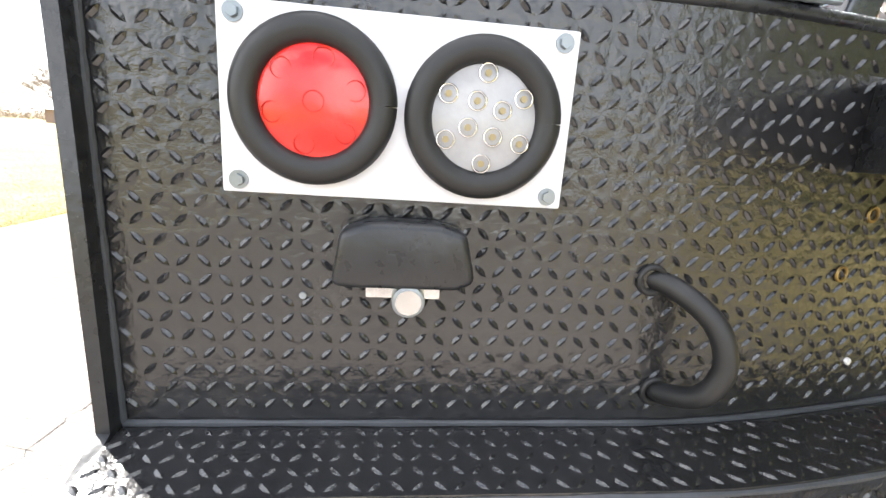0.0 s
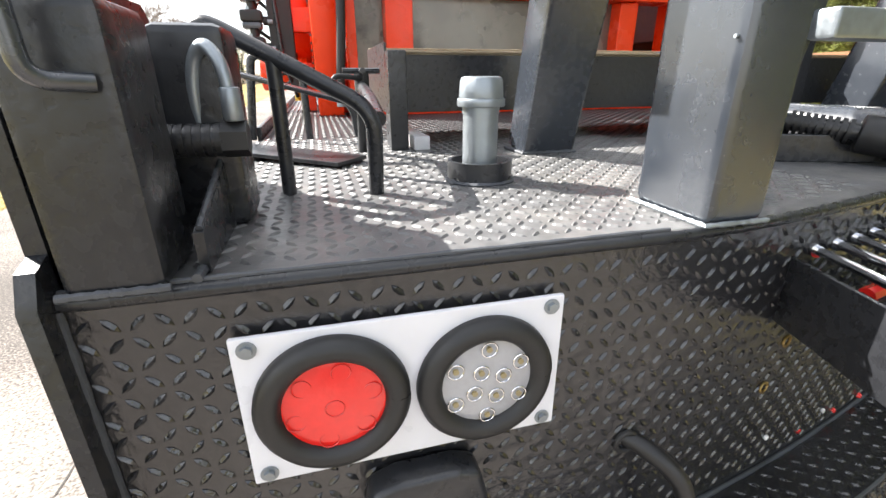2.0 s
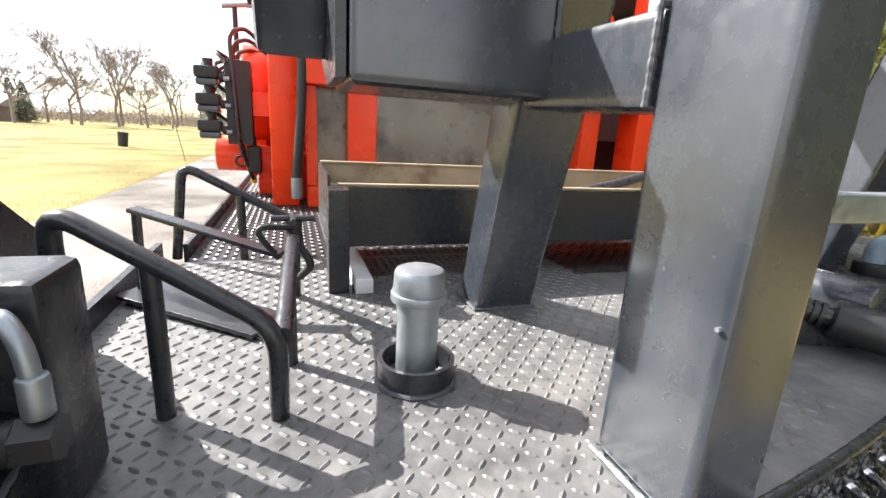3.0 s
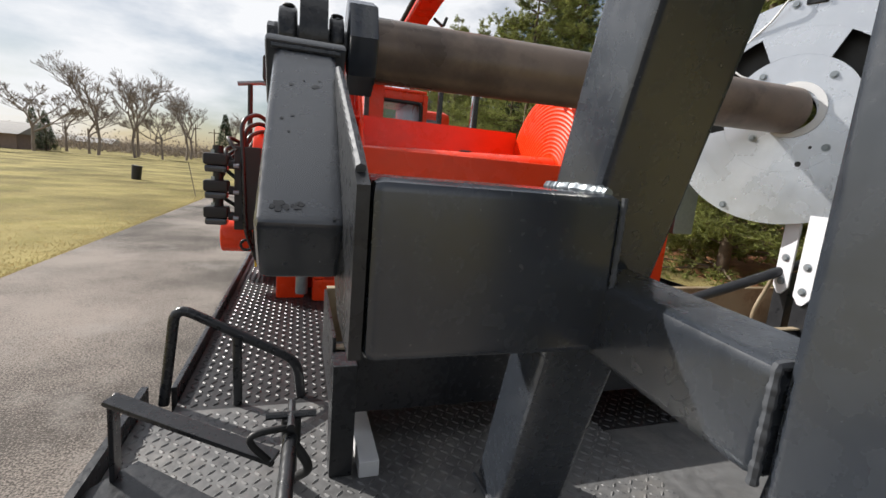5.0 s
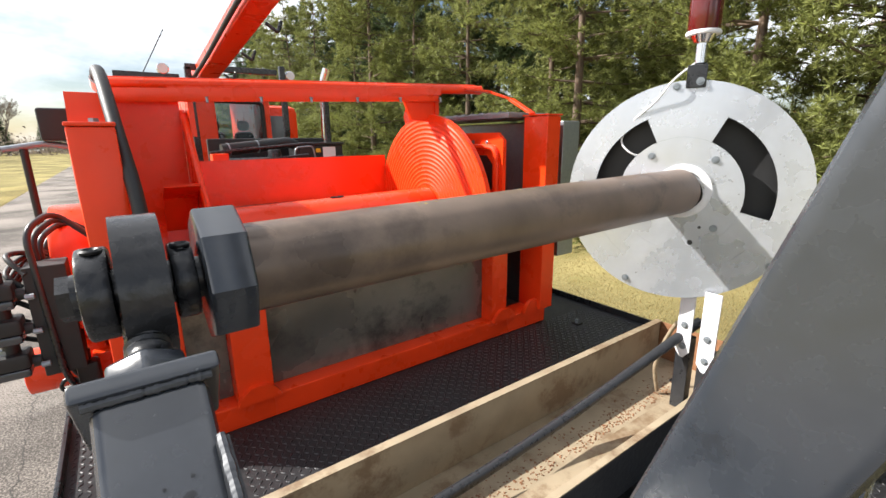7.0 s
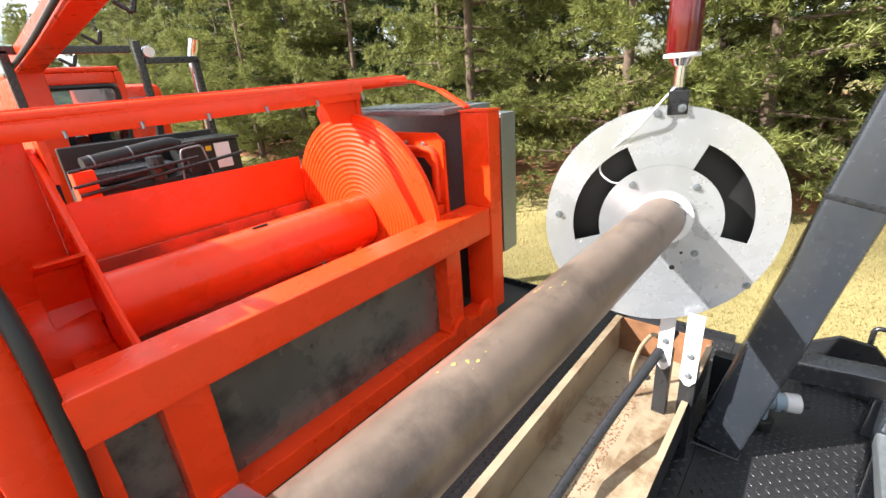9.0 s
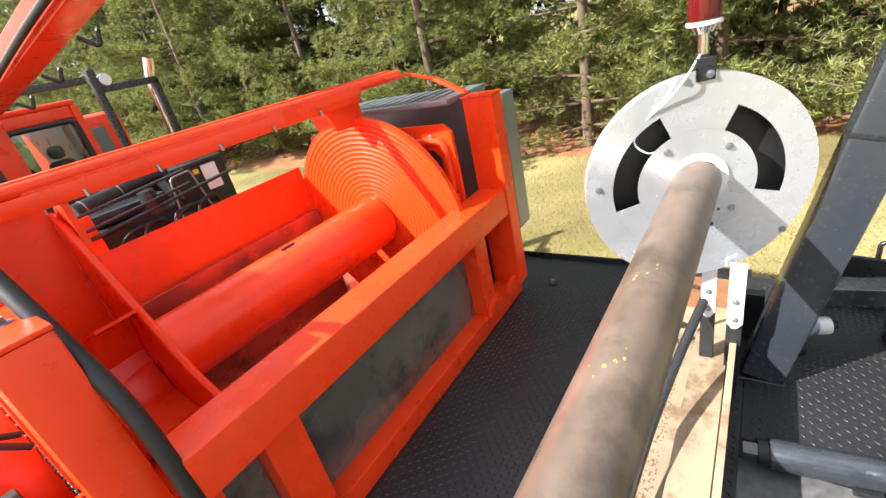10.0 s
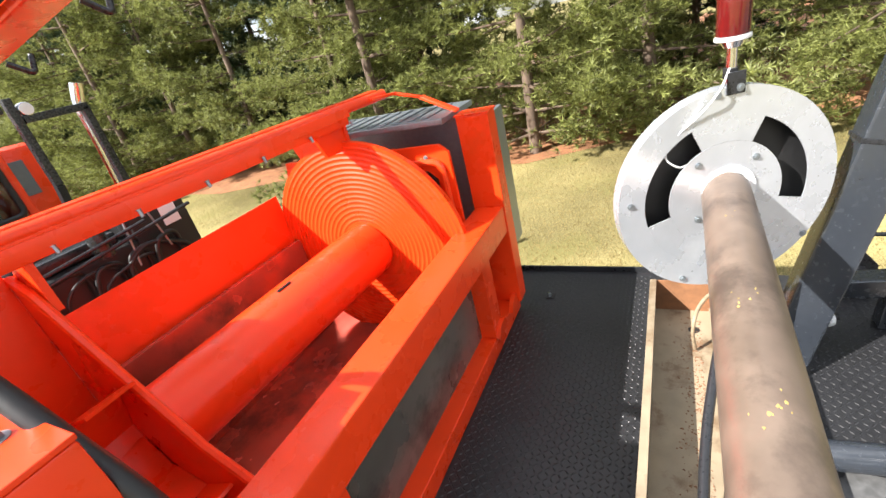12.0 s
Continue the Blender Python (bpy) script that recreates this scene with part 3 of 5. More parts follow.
bead("weld_bead", [(-0.06, 0.431, 1.345), (-0.06, 0.431, 1.428), (0.02, .431, 1.428)], .0035, WELD, leg)

arm = thing("bearing_arm", "satin grey-black square tube arm carrying the shaft bearing", "arm")
A, B = Vector((-0.346, 0.73, 1.432)), Vector((-0.346, 1.02, 1.658))
ax = (B - A).normalized()
bm = bmesh.new()
add_beam(bm, A, B, 0.092, 0.092, (0, 0, 1), 0.011)
even(part("tube", bm, GREY, arm))
up = Vector((0, -ax.z, ax.y))
beam_part("end_cap", B - ax * .002, B + ax * .018, 0.118, 0.112, GREY, arm, (0, 0, 1), 0.005)
bead("weld_bead", [B + Vector((-.05, 0, 0)) + up * .048 - ax * .004, B + Vector((.05, 0, 0)) + up * .048 - ax * .004], .004, WELD, arm)
plate("side_gusset", [(0.607, 1.365), (0.604, 1.515), (0.65, 1.54), (0.93, 1.66), (0.955, 1.625), (0.80, 1.40), (0.73, 1.365)], -0.3065, 0.011, BLACK, arm)
bead("weld_bead", [(-0.302, .62, 1.527), (-0.302, .78, 1.597), (-0.302, .93, 1.662)], .0045, WELD, arm)
rnd = random.Random(9)
for k in range(16):
    p = A.lerp(B, rnd.choice((.06, .1, .45, .5, .75, .82)) + rnd.uniform(-.04, .04)) + Vector((rnd.uniform(-.033, .033), 0, 0)) + up * .0462
    r = rnd.uniform(.0015, .006)
    bm = bmesh.new()
    add_prism(bm, [(r * rnd.uniform(.5, 1.3) * math.cos(a * .785), r * rnd.uniform(.5, 1.3) * math.sin(a * .785)) for a in range(8)], .0004, axes(p, p + up, (1, 0, 0)))
    part("paint_chip", bm, BLACK, arm)
# rod end
SH = Vector((0, 1.155, 1.745))
E0 = B + ax * .018
eye = Vector((-0.335, SH.y, SH.z))
cyl_part("jam_nut", E0, E0 + ax * .03, .041, GREY, arm, 6, .038, .004)
bm = bmesh.new()
n = 24
add_tube(bm, [E0.lerp(eye, k / n * .62) for k in range(n + 1)], lambda t: 0.021 + .0012 * math.sin(t * n * 2.6), 16)
part("threaded_stud", bm, BLACK, arm)
ring_plate("rod_eye", (SH.y, SH.z), 0.03, 0.085, -0.358, 0.046, BLACK, arm, 40)
bm = bmesh.new()
add_beam(bm, E0.lerp(eye, .45), E0.lerp(eye, .72), 0.042, 0.052, (0, 0, 1), 0.012)
part("eye_neck", bm, BLACK, arm)
bolt(arm, (-0.335, SH.y - .072, SH.z - .045), (0, -1, -.6), .006, .009, STEEL, "grease_nipple")

shaft = thing("drive_shaft", "brown bare-steel drive shaft with collars spanning the deck", "shaft")


def on_shaft(x, dz=0.0):
    return Vector((x, SH.y - (x + .34) * 0.018, SH.z + (x + .34) * 0.017 + dz))


cyl_part("pipe", on_shaft(-0.225), on_shaft(0.865), 0.059, STEEL, shaft, 48)
cyl_part("octagon_hub", on_shaft(-0.275), on_shaft(-0.224), 0.085, GREY, shaft, 8, None, .004)
for x0, x1, r in ((-0.306, -0.281, .047), (-0.392, -0.362, .053)):
    c = cyl_part("set_collar", on_shaft(x0), on_shaft(x1), r, BLACK, shaft, 28, None, .004)
    q = on_shaft((x0 + x1) / 2)
    bm = bmesh.new()
    add_tube(bm, [q + Vector((.0085 * math.cos(a), -.012 + .0085 * math.sin(a), r * .98)) for a in [k * math.pi / 6 for k in range(13)]], .003, 6)
    part("set_screw", bm, RUBBER, c)
cyl_part("stub", on_shaft(-0.4), on_shaft(-0.2), 0.026, BLACK, shaft, 20)
cyl_part("end_nut", on_shaft(-0.412), on_shaft(-0.393), 0.026, BLACK, shaft, 6)
rnd = random.Random(3)
for k in range(20):
    x = rnd.choice((0.02, 0.05, 0.28, 0.31, .62)) + rnd.gauss(0, .013)
    a = rnd.choice((1.2, 1.45, 1.7)) + rnd.gauss(0, .09)
    n = Vector((0, math.cos(a), math.sin(a)))
    r = rnd.uniform(.0008, .0026)
    bm = bmesh.new()
    add_prism(bm, [(r * rnd.uniform(.4, 1.4) * math.cos(q * .9), r * 1.6 * rnd.uniform(.4, 1.4) * math.sin(q * .9)) for q in range(7)], .0004, axes(on_shaft(x) + n * .059, on_shaft(x) + n, (1, 0, 0)))
    part("crayon_mark", bm, YELLOW, shaft)

# small bent-pipe guard rails and the folding step
def guard(name, pts, legs, label):
    g = thing(name, label, "guard rail")
    pipe("rail", pts, 0.0105, BLACK, g, 0.035)
    for top, foot in legs:
        cyl_part("stanchion", foot, top, 0.0095, BLACK, g, 14)
    return g


guard("guard_rail", [(-0.578, 0.625, DECK), (-0.578, .62, 1.224), (-0.37, .55, 1.112), (-0.372, .563, DECK)],
      [((-0.488, .59, 1.172), (-0.488, .592, DECK))], "black bent-pipe guard rail standing on the tread plate")
g2 = guard("guard_rail", [(-0.61, 1.235, DECK), (-0.585, 1.235, 1.216), (-0.345, 1.235, 1.085), (-0.335, 1.235, DECK)],
           [((-0.468, 1.225, 1.15), (-0.465, 1.215, DECK))], "black bent-pipe guard rail beside the wash pan")
step = thing("folding_step", "black folded flat-bar step hinged beside the deck edge", "step")
beam_part("side_bar", (-0.612, 0.985, DECK + .02), (-0.6, .955, 1.165), 0.008, 0.03, BLACK, step, (0, 1, 0), .002)
beam_part("top_bar", (-0.605, .955, 1.165), (-0.372, .86, 1.105), 0.03, 0.008, BLACK, step, (0, 0, 1), .002)
beam_part("foot_bar", (-0.62, .985, 1.015), (-0.385, 0.79, 1.008), 0.09, 0.008, BLACK, step, (0, 0, 1), .002)
pipe("link_rail", [(-0.365, .555, 1.10), (-0.36, .68, 1.12), (-0.352, .885, 1.135), (-0.352, .945, DECK)], 0.0105, BLACK, step, .03)
pipe("link_leg", [(-0.36, .68, 1.12), (-0.36, .68, DECK)], 0.0095, BLACK, step, 0)
valve = thing("hose_valve", "small black valve with a cross handle and hose tails", "valve")
cyl_part("valve_body", (-0.352, .875, 1.12), (-0.352, .875, 1.16), .014, RUBBER, valve, 12)
for a in (0, 1.57):
    d = Vector((math.cos(a), math.sin(a), 0)) * .035
    cyl_part("handle", Vector((-0.352, .875, 1.163)) - d, Vector((-0.352, .875, 1.163)) + d, .0055, BLACK, valve, 8)
hose("hose", [(-0.352, .865, 1.13), (-0.327, .855, 1.09), (-0.342, .875, 1.06)], .007, RUBBER, valve)
hose("hose", [(-0.352, .865, 1.15), (-0.405, .845, 1.15), (-0.377, .855, 1.1)], .005, RUBBER, valve)

# jack bracket at the corner
jack = thing("jack_bracket", "black steel jack bracket with box tubes, pin and hose", "bracket")
beam_part("front_tube", (-0.597, 0.345, DECK), (-0.597, 0.345, 1.2), 0.07, 0.09, BLACK, jack, (0, 1, 0), .01)
beam_part("rear_tube", (-0.555, 0.50, DECK), (-0.555, 0.50, 1.2), 0.07, 0.08, BLACK, jack, (0, 1, 0), .01)
plate("cheek_plate", [(0.32, DECK), (0.32, 1.13), (0.44, 1.235), (0.66, 1.237), (0.76, 1.165), (0.795, 1.06), (0.795, DECK)], -0.655, 0.014, BLACK, jack)
plate("gusset", [(0.33, 1.0), (0.33, 1.035), (0.52, 1.085), (0.545, 1.07), (0.56, 1.0)], -0.547, 0.008, BLACK, jack)
bead("weld_bead", [(-0.545, .31, DECK + .004), (-0.541, .57, DECK + .004)], .004, WELD, jack)
bead("weld_bead", [(-0.543, .335, 1.037), (-0.543, .52, 1.087)], .003, WELD, jack)
bead("weld_bead", [(-0.634, .299, DECK + .004), (-0.56, .299, DECK + .004)], .0035, WELD, jack)
cyl_part("pin", (-0.64, .435, 1.095), (-0.53, .435, 1.095), .015, BLACK, jack, 16)
for k in range(7):
    cyl_part("pin_ring", (-0.585 + .008 * k, .435, 1.095), (-0.58 + .008 * k, .435, 1.095), .016, RUBBER, jack, 14)
cyl_part("pin_nut", (-0.532, .435, 1.095), (-0.508, .435, 1.095), .017, RUBBER, jack, 6)
hose("loop_pipe", [(-0.553, .475, 1.01), (-0.556, .465, 1.12), (-0.551, .46, 1.163), (-0.537, .45, 1.179), (-0.524, .44, 1.163), (-0.519, .436, 1.135)], .0065, ZINC, jack, 12, "bent steel pipe")
cyl_part("pipe_fitting", (-0.519, .436, 1.112), (-0.519, .436, 1.143), .0095, ZINC, jack, 10, None, .002, "dull steel fitting")
pipe("handle", [(-0.604, .28, 1.5), (-0.602, .28, 1.150), (-0.574, .298, 1.148)], .006, GREY, jack, .02)

# ---- centre deck and left walkway ----
deck = thing("main_deck", "black tread-plate truck deck with a low side lip", "deck")
bm = bmesh.new()
add_box(bm, -0.585, 1.67, 1.2, 7.2, DECK - .03, DECK - .0005)
part("deck_plate", bm, DECKING, deck)
bm = bmesh.new()
add_box(bm, 0.645, 1.67, 0.455, 0.979, DECK - .03, DECK - .0005)
add_box(bm, 0.302, 1.67, 0.981, 1.199, DECK - .03, DECK - .0005)
part("right_deck_plate", bm, DECKING, deck)
for x in (-0.6, 1.67):
    box_part("side_lip", (x, x + .012, 1.25 if x < 0 else 0.98, 7.2, DECK - .08, DECK + .03), BLACK, deck, .002)
box_part("sub_frame", (-0.3, 1.4, 1.2, 7.1, 0.72, DECK - .031), BLACK, deck)
box_part("rear_sub_frame", (-0.4, 1.5, 0.5, 1.19, 0.6, DECK - .05), BLACK, deck)
lug_mesh([((-0.58, 1.21, DECK), (1, 0, 0), (0, 1, 0), (0, 0, 1), 0.4, 3.2, 0.0205),
          ((-0.18, 1.21, DECK), (1, 0, 0), (0, 1, 0), (0, 0, 1), 1.83, 0.75, 0.0205),
          ((0.65, 0.47, DECK), (1, 0, 0), (0, 1, 0), (0, 0, 1), 1.0, .50, 0.0205),
          ((0.31, 0.985, DECK), (1, 0, 0), (0, 1, 0), (0, 0, 1), 1.34, .21, 0.0205)], DECKING, deck)
latch = thing("deck_latch", "small black latch on the tread plate", "latch", at=(0.075, -0.285, 0))
box_part("base", (1.32, 1.36, 2.09, 2.13, DECK, DECK + .008), RUBBER, latch, .002)
cyl_part("knob", (1.335, 2.11, DECK + .008), (1.335, 2.11, DECK + .025), .008, ZINC, latch, 10)
cyl_part("knob", (1.35, 2.12, DECK + .008), (1.35, 2.12, DECK + .02), .005, CHROME, latch, 10)

# ---- wash pan under the shaft ----
pan = thing("wash_pan", "long cream-painted steel trough, black outside, rust stained", "trough")
P0, P1, PY0, PY1, PZ0, PZ1 = -0.28, 1.25, 1.015, 1.335, 1.075, 1.224
box_part("rear_wall", (P0, P1, PY0, PY0 + .006, PZ0, PZ1 - .026), BLACK, pan, .001, "black outer wall")
box_part("rear_lining", (P0, P1, PY0 + .0065, PY0 + .0095, PZ0 + .006, PZ1 - .022), CREAM, pan, .001, "cream-painted inner face")
box_part("rim", (P0, P1, PY0 - .004, PY0 + .014, PZ1 - .0215, PZ1 - .017), CREAM, pan, .001, "pale worn rim")
box_part("front_wall", (P0, P1, PY1 - .006, PY1, PZ0, PZ1), CREAM, pan, .001)
box_part("front_rim", (P0, P1, PY1 - .012, PY1 + .012, PZ1 + .0005, PZ1 + .0055), CREAM, pan, .001)
box_part("floor", (P0, P1, PY0 + .01, PY1 - .0065, PZ0, PZ0 + .006), CREAM, pan, .001)
box_part("sloped_shelf", (P0 + .01, P1 - .02, PY0 + .02, PY0 + .12, PZ0 + .03, PZ0 + .035), CREAM, pan, .001)
box_part("left_end", (P0 - .006, P0 - .0005, PY0, PY1, PZ0, PZ1), BLACK, pan, .001)
box_part("right_end", (P1 + .0005, P1 + .006, PY0, PY1, PZ0, PZ1), RUST, pan, .001, "rust-stained end wall")
cyl_part("drain_hole", (1.12, 1.19, PZ0 + .0062), (1.12, 1.19, PZ0 + .008), .02, RUBBER, pan, 18)
for x in (-0.29, 1.20):
    box_part("leg_post", (x, x + .04, 0.94, 0.9995, DECK, PZ1 - .02), BLACK, pan, .003)
box_part("foot_bar", (-0.24, -0.205, 0.93, 1.25, DECK, DECK + .03), PALE, pan, .002)
verts, faces = [], []
rnd = random.Random(31)
for _ in range(900):
    x, y, r = rnd.uniform(P0 + .02, P1 - .05), PY0 + .15 + abs(rnd.gauss(0, .035)), rnd.uniform(.0015, .005)
    i = len(verts)
    verts += [(x - r, y - r * rnd.random(), PZ0 + .0062), (x + r, y - r * rnd.random(), PZ0 + .0062), (x, y + r, PZ0 + .0062), (x, y, PZ0 + .0062 + r * .6)]
    faces += [(i, i + 1, i + 3), (i + 1, i + 2, i + 3), (i + 2, i, i + 3)]
me = bpy.data.meshes.new("rust_scale")
me.from_pydata(verts, [], faces)
me.materials.append(RUST)
scale = new("rust_scale", me)
scale.parent = pan
tagged(scale, "loose brown rust scale on the trough floor", kind="stuff")
rod = thing("black_cable", "glossy black cable stretched along the trough", "cable")
hose("cable", [(-0.272, 1.22, 1.118), (-0.1, 1.215, 1.128), (0.2, 1.205, 1.145), (0.5, 1.185, 1.19), (0.75, 1.145, 1.27), (1.0, 1.09, 1.37)], .014, BLACK, rod, 14)
tube = thing("clear_hose", "milky clear plastic hose hanging into the trough", "hose")
hose("hose", [(0.96, 1.125, 1.36), (0.985, 1.15, 1.345), (1.0, 1.185, 1.27), (0.985, 1.2, 1.18), (0.995, 1.19, 1.093)], .0065, CREAM, tube)

# ---- round guard and beacon ----
guard_disc = thing("sheave_guard", "round aluminium sheave guard with two curved slots", "guard", at=(0.87, 1.135, 1.757))
guard_disc.rotation_euler.z = radians(24)
DC, DR, DX = (0, 0), 0.29, 0.0
ring_plate("outer_ring", DC, 0.217, DR, DX, .004, ALU, guard_disc, 72)
ring_plate("inner_ring", DC, 0.058, 0.15, DX, .004, ALU, guard_disc, 48)
for a0, a1 in ((65, 115), (195, 345)):
    ring_plate("web", DC, 0.1502, 0.2168, DX + .0002, .0036, ALU, guard_disc, 40, radians(a0), radians(a1))
ring_plate("shell", DC, DR - .004, DR, DX + .004, 0.04, ALU, guard_disc, 72)
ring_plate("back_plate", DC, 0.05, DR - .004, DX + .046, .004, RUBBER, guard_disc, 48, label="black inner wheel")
ring_plate("hub_ring", (-0.008, .01), 0.053, 0.071, DX - .006, .006, PALE, guard_disc, 40)
for y, z in ((0.073, 0.10), (-0.077, 0.092), (-0.225, -0.172), (0.112, -0.25), (-0.092, -0.085), (0.072, -0.06), (0.255, 0.02)):
    bolt(guard_disc, (DX, y, z), (-1, 0, 0), .0065, .006)
cyl_part("dark_hole", (DX - .001, -0.042, -0.128), (DX, -0.042, -0.128), .007, RUBBER, guard_disc, 12)
cyl_part("dark_hole", (DX - .001, -0.06, -0.085), (DX, -0.06, -0.085), .004, RUBBER, guard_disc, 12)
box_part("lamp_bracket", (DX - .006, DX, -0.035, 0.01, .27, .325), BLACK, guard_disc, .002)
for y, z in ((-0.022, .285), (0.03, .275)):
    bolt(guard_disc, (DX - (.006 if y < 0 else 0), y, z), (-1, 0, 0), .0065, .006)
for y0, y1, z0, z1, x in ((1.0, 1.042, 1.268, 1.50, 0.893), (1.075, 1.115, 1.28, 1.50, 0.918)):
    tab = thing("guard_bracket", "white-painted drilled bracket plate under the guard", "bracket", "brackets under the guard")
    o = [(y0, z0 + .02), (y0 + .015, z0), (y1 - .015, z0), (y1, z0 + .02), (y1, z1), (y0, z1)]
    plate("plate", o, x, .006, WHITE, tab)
    for z in (z0 + .035, z0 + .1):
        bolt(tab, (x, (y0 + y1) / 2, z), (-1, 0, 0), .007, .006)
    box_part("foot", (x + .0065, x + .04, y0, y1, DECK, z0 + .06), BLACK, tab, .002)
beacon = thing("beacon_light", "dark red beacon lamp on a chrome stem with wire", "light", at=(0, 0, 0.018))
BX, BY = 0.90, 1.132
cyl_part("stem", (BX, BY, 2.03), (BX, BY, 2.125), .013, CHROME, beacon, 14)
cyl_part("stem_nut", (BX, BY, 2.045), (BX, BY, 2.07), .018, BLACK, beacon, 8)
cyl_part("base_flange", (BX, BY, 2.135), (BX, BY, 2.145), .04, PALE, beacon, 28, None, .002)
cyl_part("flange_neck", (BX, BY, 2.118), (BX, BY, 2.136), .02, CHROME, beacon, 16, .03)
cyl_part("dome", (BX, BY, 2.1455), (BX, BY, 2.29), .037, BEACON, beacon, 28, None, .004)
cyl_part("dome_cap", (BX, BY, 2.29), (BX, BY, 2.305), .038, PALE, beacon, 28, None, .004)
hose("wire", [(BX - .015, BY + .005, 2.07), (.835, 1.16, 2.03), (.83, 1.2, 1.98), (.82, 1.255, 1.93), (.815, 1.28, 1.88), (.825, 1.25, 1.845), (.86, 1.22, 1.84)], .0026, PALE, beacon)

# ---- frame and wheels that carry the deck ----
chassis = thing("truck_chassis", "black steel truck frame rails on dual rear wheels", "truck frame")
for x in (0.1, 0.95):
    box_part("frame_rail", (x, x + .09, 0.7, 6.5, 0.48, 0.7195), BLACK, chassis, .006)
for y in (2.6, 5.6):
    cyl_part("axle", (-0.45, y, 0.46), (1.5, y, 0.46), .06, BLACK, chassis, 16)
    for x0 in (-0.56, -0.3, 1.1, 1.36):
        w = cyl_part("wheel", (x0, y, 0.46), (x0 + .23, y, 0.46), .5, RUBBER, chassis, 36, None, .04)
        cyl_part("rim", (x0 - .004, y, 0.46), (x0 + .234, y, 0.46), .28, ZINC, w, 24)



# ---- winch ----
BARY = 2.64
winch = thing("winch", "orange-red painted cable winch with grooved drum flange", "winch", at=(-0.09, -0.255, 0))
FY0, FY1 = 2.18, 2.31
box_part("top_beam", (-0.205, 1.33, FY0, FY1, 1.47, 1.6), RED, winch, .008)
box_part("base_rail", (-0.205, 1.41, FY0 + .03, FY1 + .01, DECK, 1.085), RED, winch, .008)
box_part("left_stile", (-0.045, 0.07, FY0 + .03, FY1, 1.0855, 1.469), RED, winch, .006)
box_part("right_stile", (1.045, 1.14, FY0 + .03, FY1, 1.0855, 1.469), RED, winch, .006)
box_part("end_stile", (-0.205, -0.165, FY0 + .03, FY1, 1.0855, 1.469), RED, winch, .006)
box_part("corner_post", (1.3305, 1.42, FY0 - .005, FY1 + .01, 1.0855, 2.005), RED, winch, .006)
box_part("corner_cap", (1.325, 1.425, FY0 - .01, FY1 + .015, 2.0055, 2.013), RED, winch, .002)
box_part("dark_panel", (0.071, 1.044, FY1 - .03, FY1 - .022, 1.086, 1.469), SHEET, winch, .001, "dark unpainted steel panel")
box_part("small_panel", (-0.164, -0.046, FY1 - .03, FY1 - .022, 1.086, 1.469), SHEET, winch, .001, "dark unpainted steel panel")
for x in (0.02, 1.115, 1.31):
    bm = bmesh.new()
    add_prism(bm, [(-.07, 0), (.07, 0), (.055, .03), (.025, .055), (-.025, .055), (-.055, .03)], .02, Matrix.Translation((x, FY0 + .032, 1.083)) @ pose(0, 0, 0, 90))
    part("foot_gusset", bm, RED, winch)
box_part("drum_bed", (0.02, 1.198, FY1 + .011, 3.3, 1.09, 1.10), TUB, winch, .001, "worn red-brown sheet under the drum")
bm = bmesh.new()
add_prism(bm, [(3.16, 1.1), (3.19, 1.1), (3.235, 1.8), (3.205, 1.82)], 1.05, Matrix.Translation((0.02, 0, 0)) @ YZ)
part("back_wall", bm, RED, winch)
box_part("back_wall_lining", (0.04, 1.04, 3.13, 3.158, 1.102, 1.6), TUB, winch, .002, "worn red-brown lining")
AXY, AXZ = 2.745, 1.54
cyl_part("drum", (0.017, AXY + .09, AXZ - .03), (1.06, AXY, AXZ), 0.122, RED, winch, 48)
cyl_part("drum_scar", (0.54, AXY + .03, AXZ + .108), (0.6, AXY + .025, AXZ + .11), .006, RUBBER, winch, 6)
# grooved flange: concentric ridges
bm = bmesh.new()
prof = [(1.06, 0.06)]
R = 0.49
for k in range(16):
    r = 0.135 + k * 0.0215
    prof += [(1.06, r), (1.057, r + .008), (1.06, r + .016)]
prof += [(1.06, R), (1.085, R), (1.085, 0.06)]
seg = 72
rings = [[bm.verts.new((x, AXY + r * math.cos(2 * math.pi * k / seg), AXZ + r * math.sin(2 * math.pi * k / seg))) for k in range(seg)] for x, r in prof]
for a, b in zip(rings, rings[1:] + rings[:1]):
    for k in range(seg):
        bm.faces.new((a[k], a[(k + 1) % seg], b[(k + 1) % seg], b[k]))
bmesh.ops.recalc_face_normals(bm, faces=bm.faces[:])
part("grooved_flange", bm, RED, winch, "large grooved drum flange", 20)
plate("left_side_plate", [(2.32, 1.09), (2.34, 1.4), (2.46, 1.45), (2.58, 1.54), (2.93, 1.985), (3.0, 2.03), (3.1, 2.03), (3.2, 1.96), (3.3, 1.7), (3.3, 1.09)], 0.0, 0.016, RED, winch)
bm = bmesh.new()
add_tube(bm, [(0.008, y, z) for y, z in ((2.34, 1.4), (2.46, 1.452), (2.58, 1.542), (2.93, 1.988), (3.0, 2.03))], .013, 8)
part("left_rim", bm, RED, winch)
ring_plate("octagon_housing", (2.68, 1.56), .19, .2, -0.12, .119, RED, winch, 5, radians(-135), radians(90))
plate("right_side_plate", [(2.32, 1.09), (2.32, 1.9), (2.36, 1.935), (3.2, 1.935), (3.3, 1.6), (3.3, 1.09)], 1.2, 0.02, RED, winch)
# black sheet over the uncut plate, painting the shade inside the slot
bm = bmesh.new()
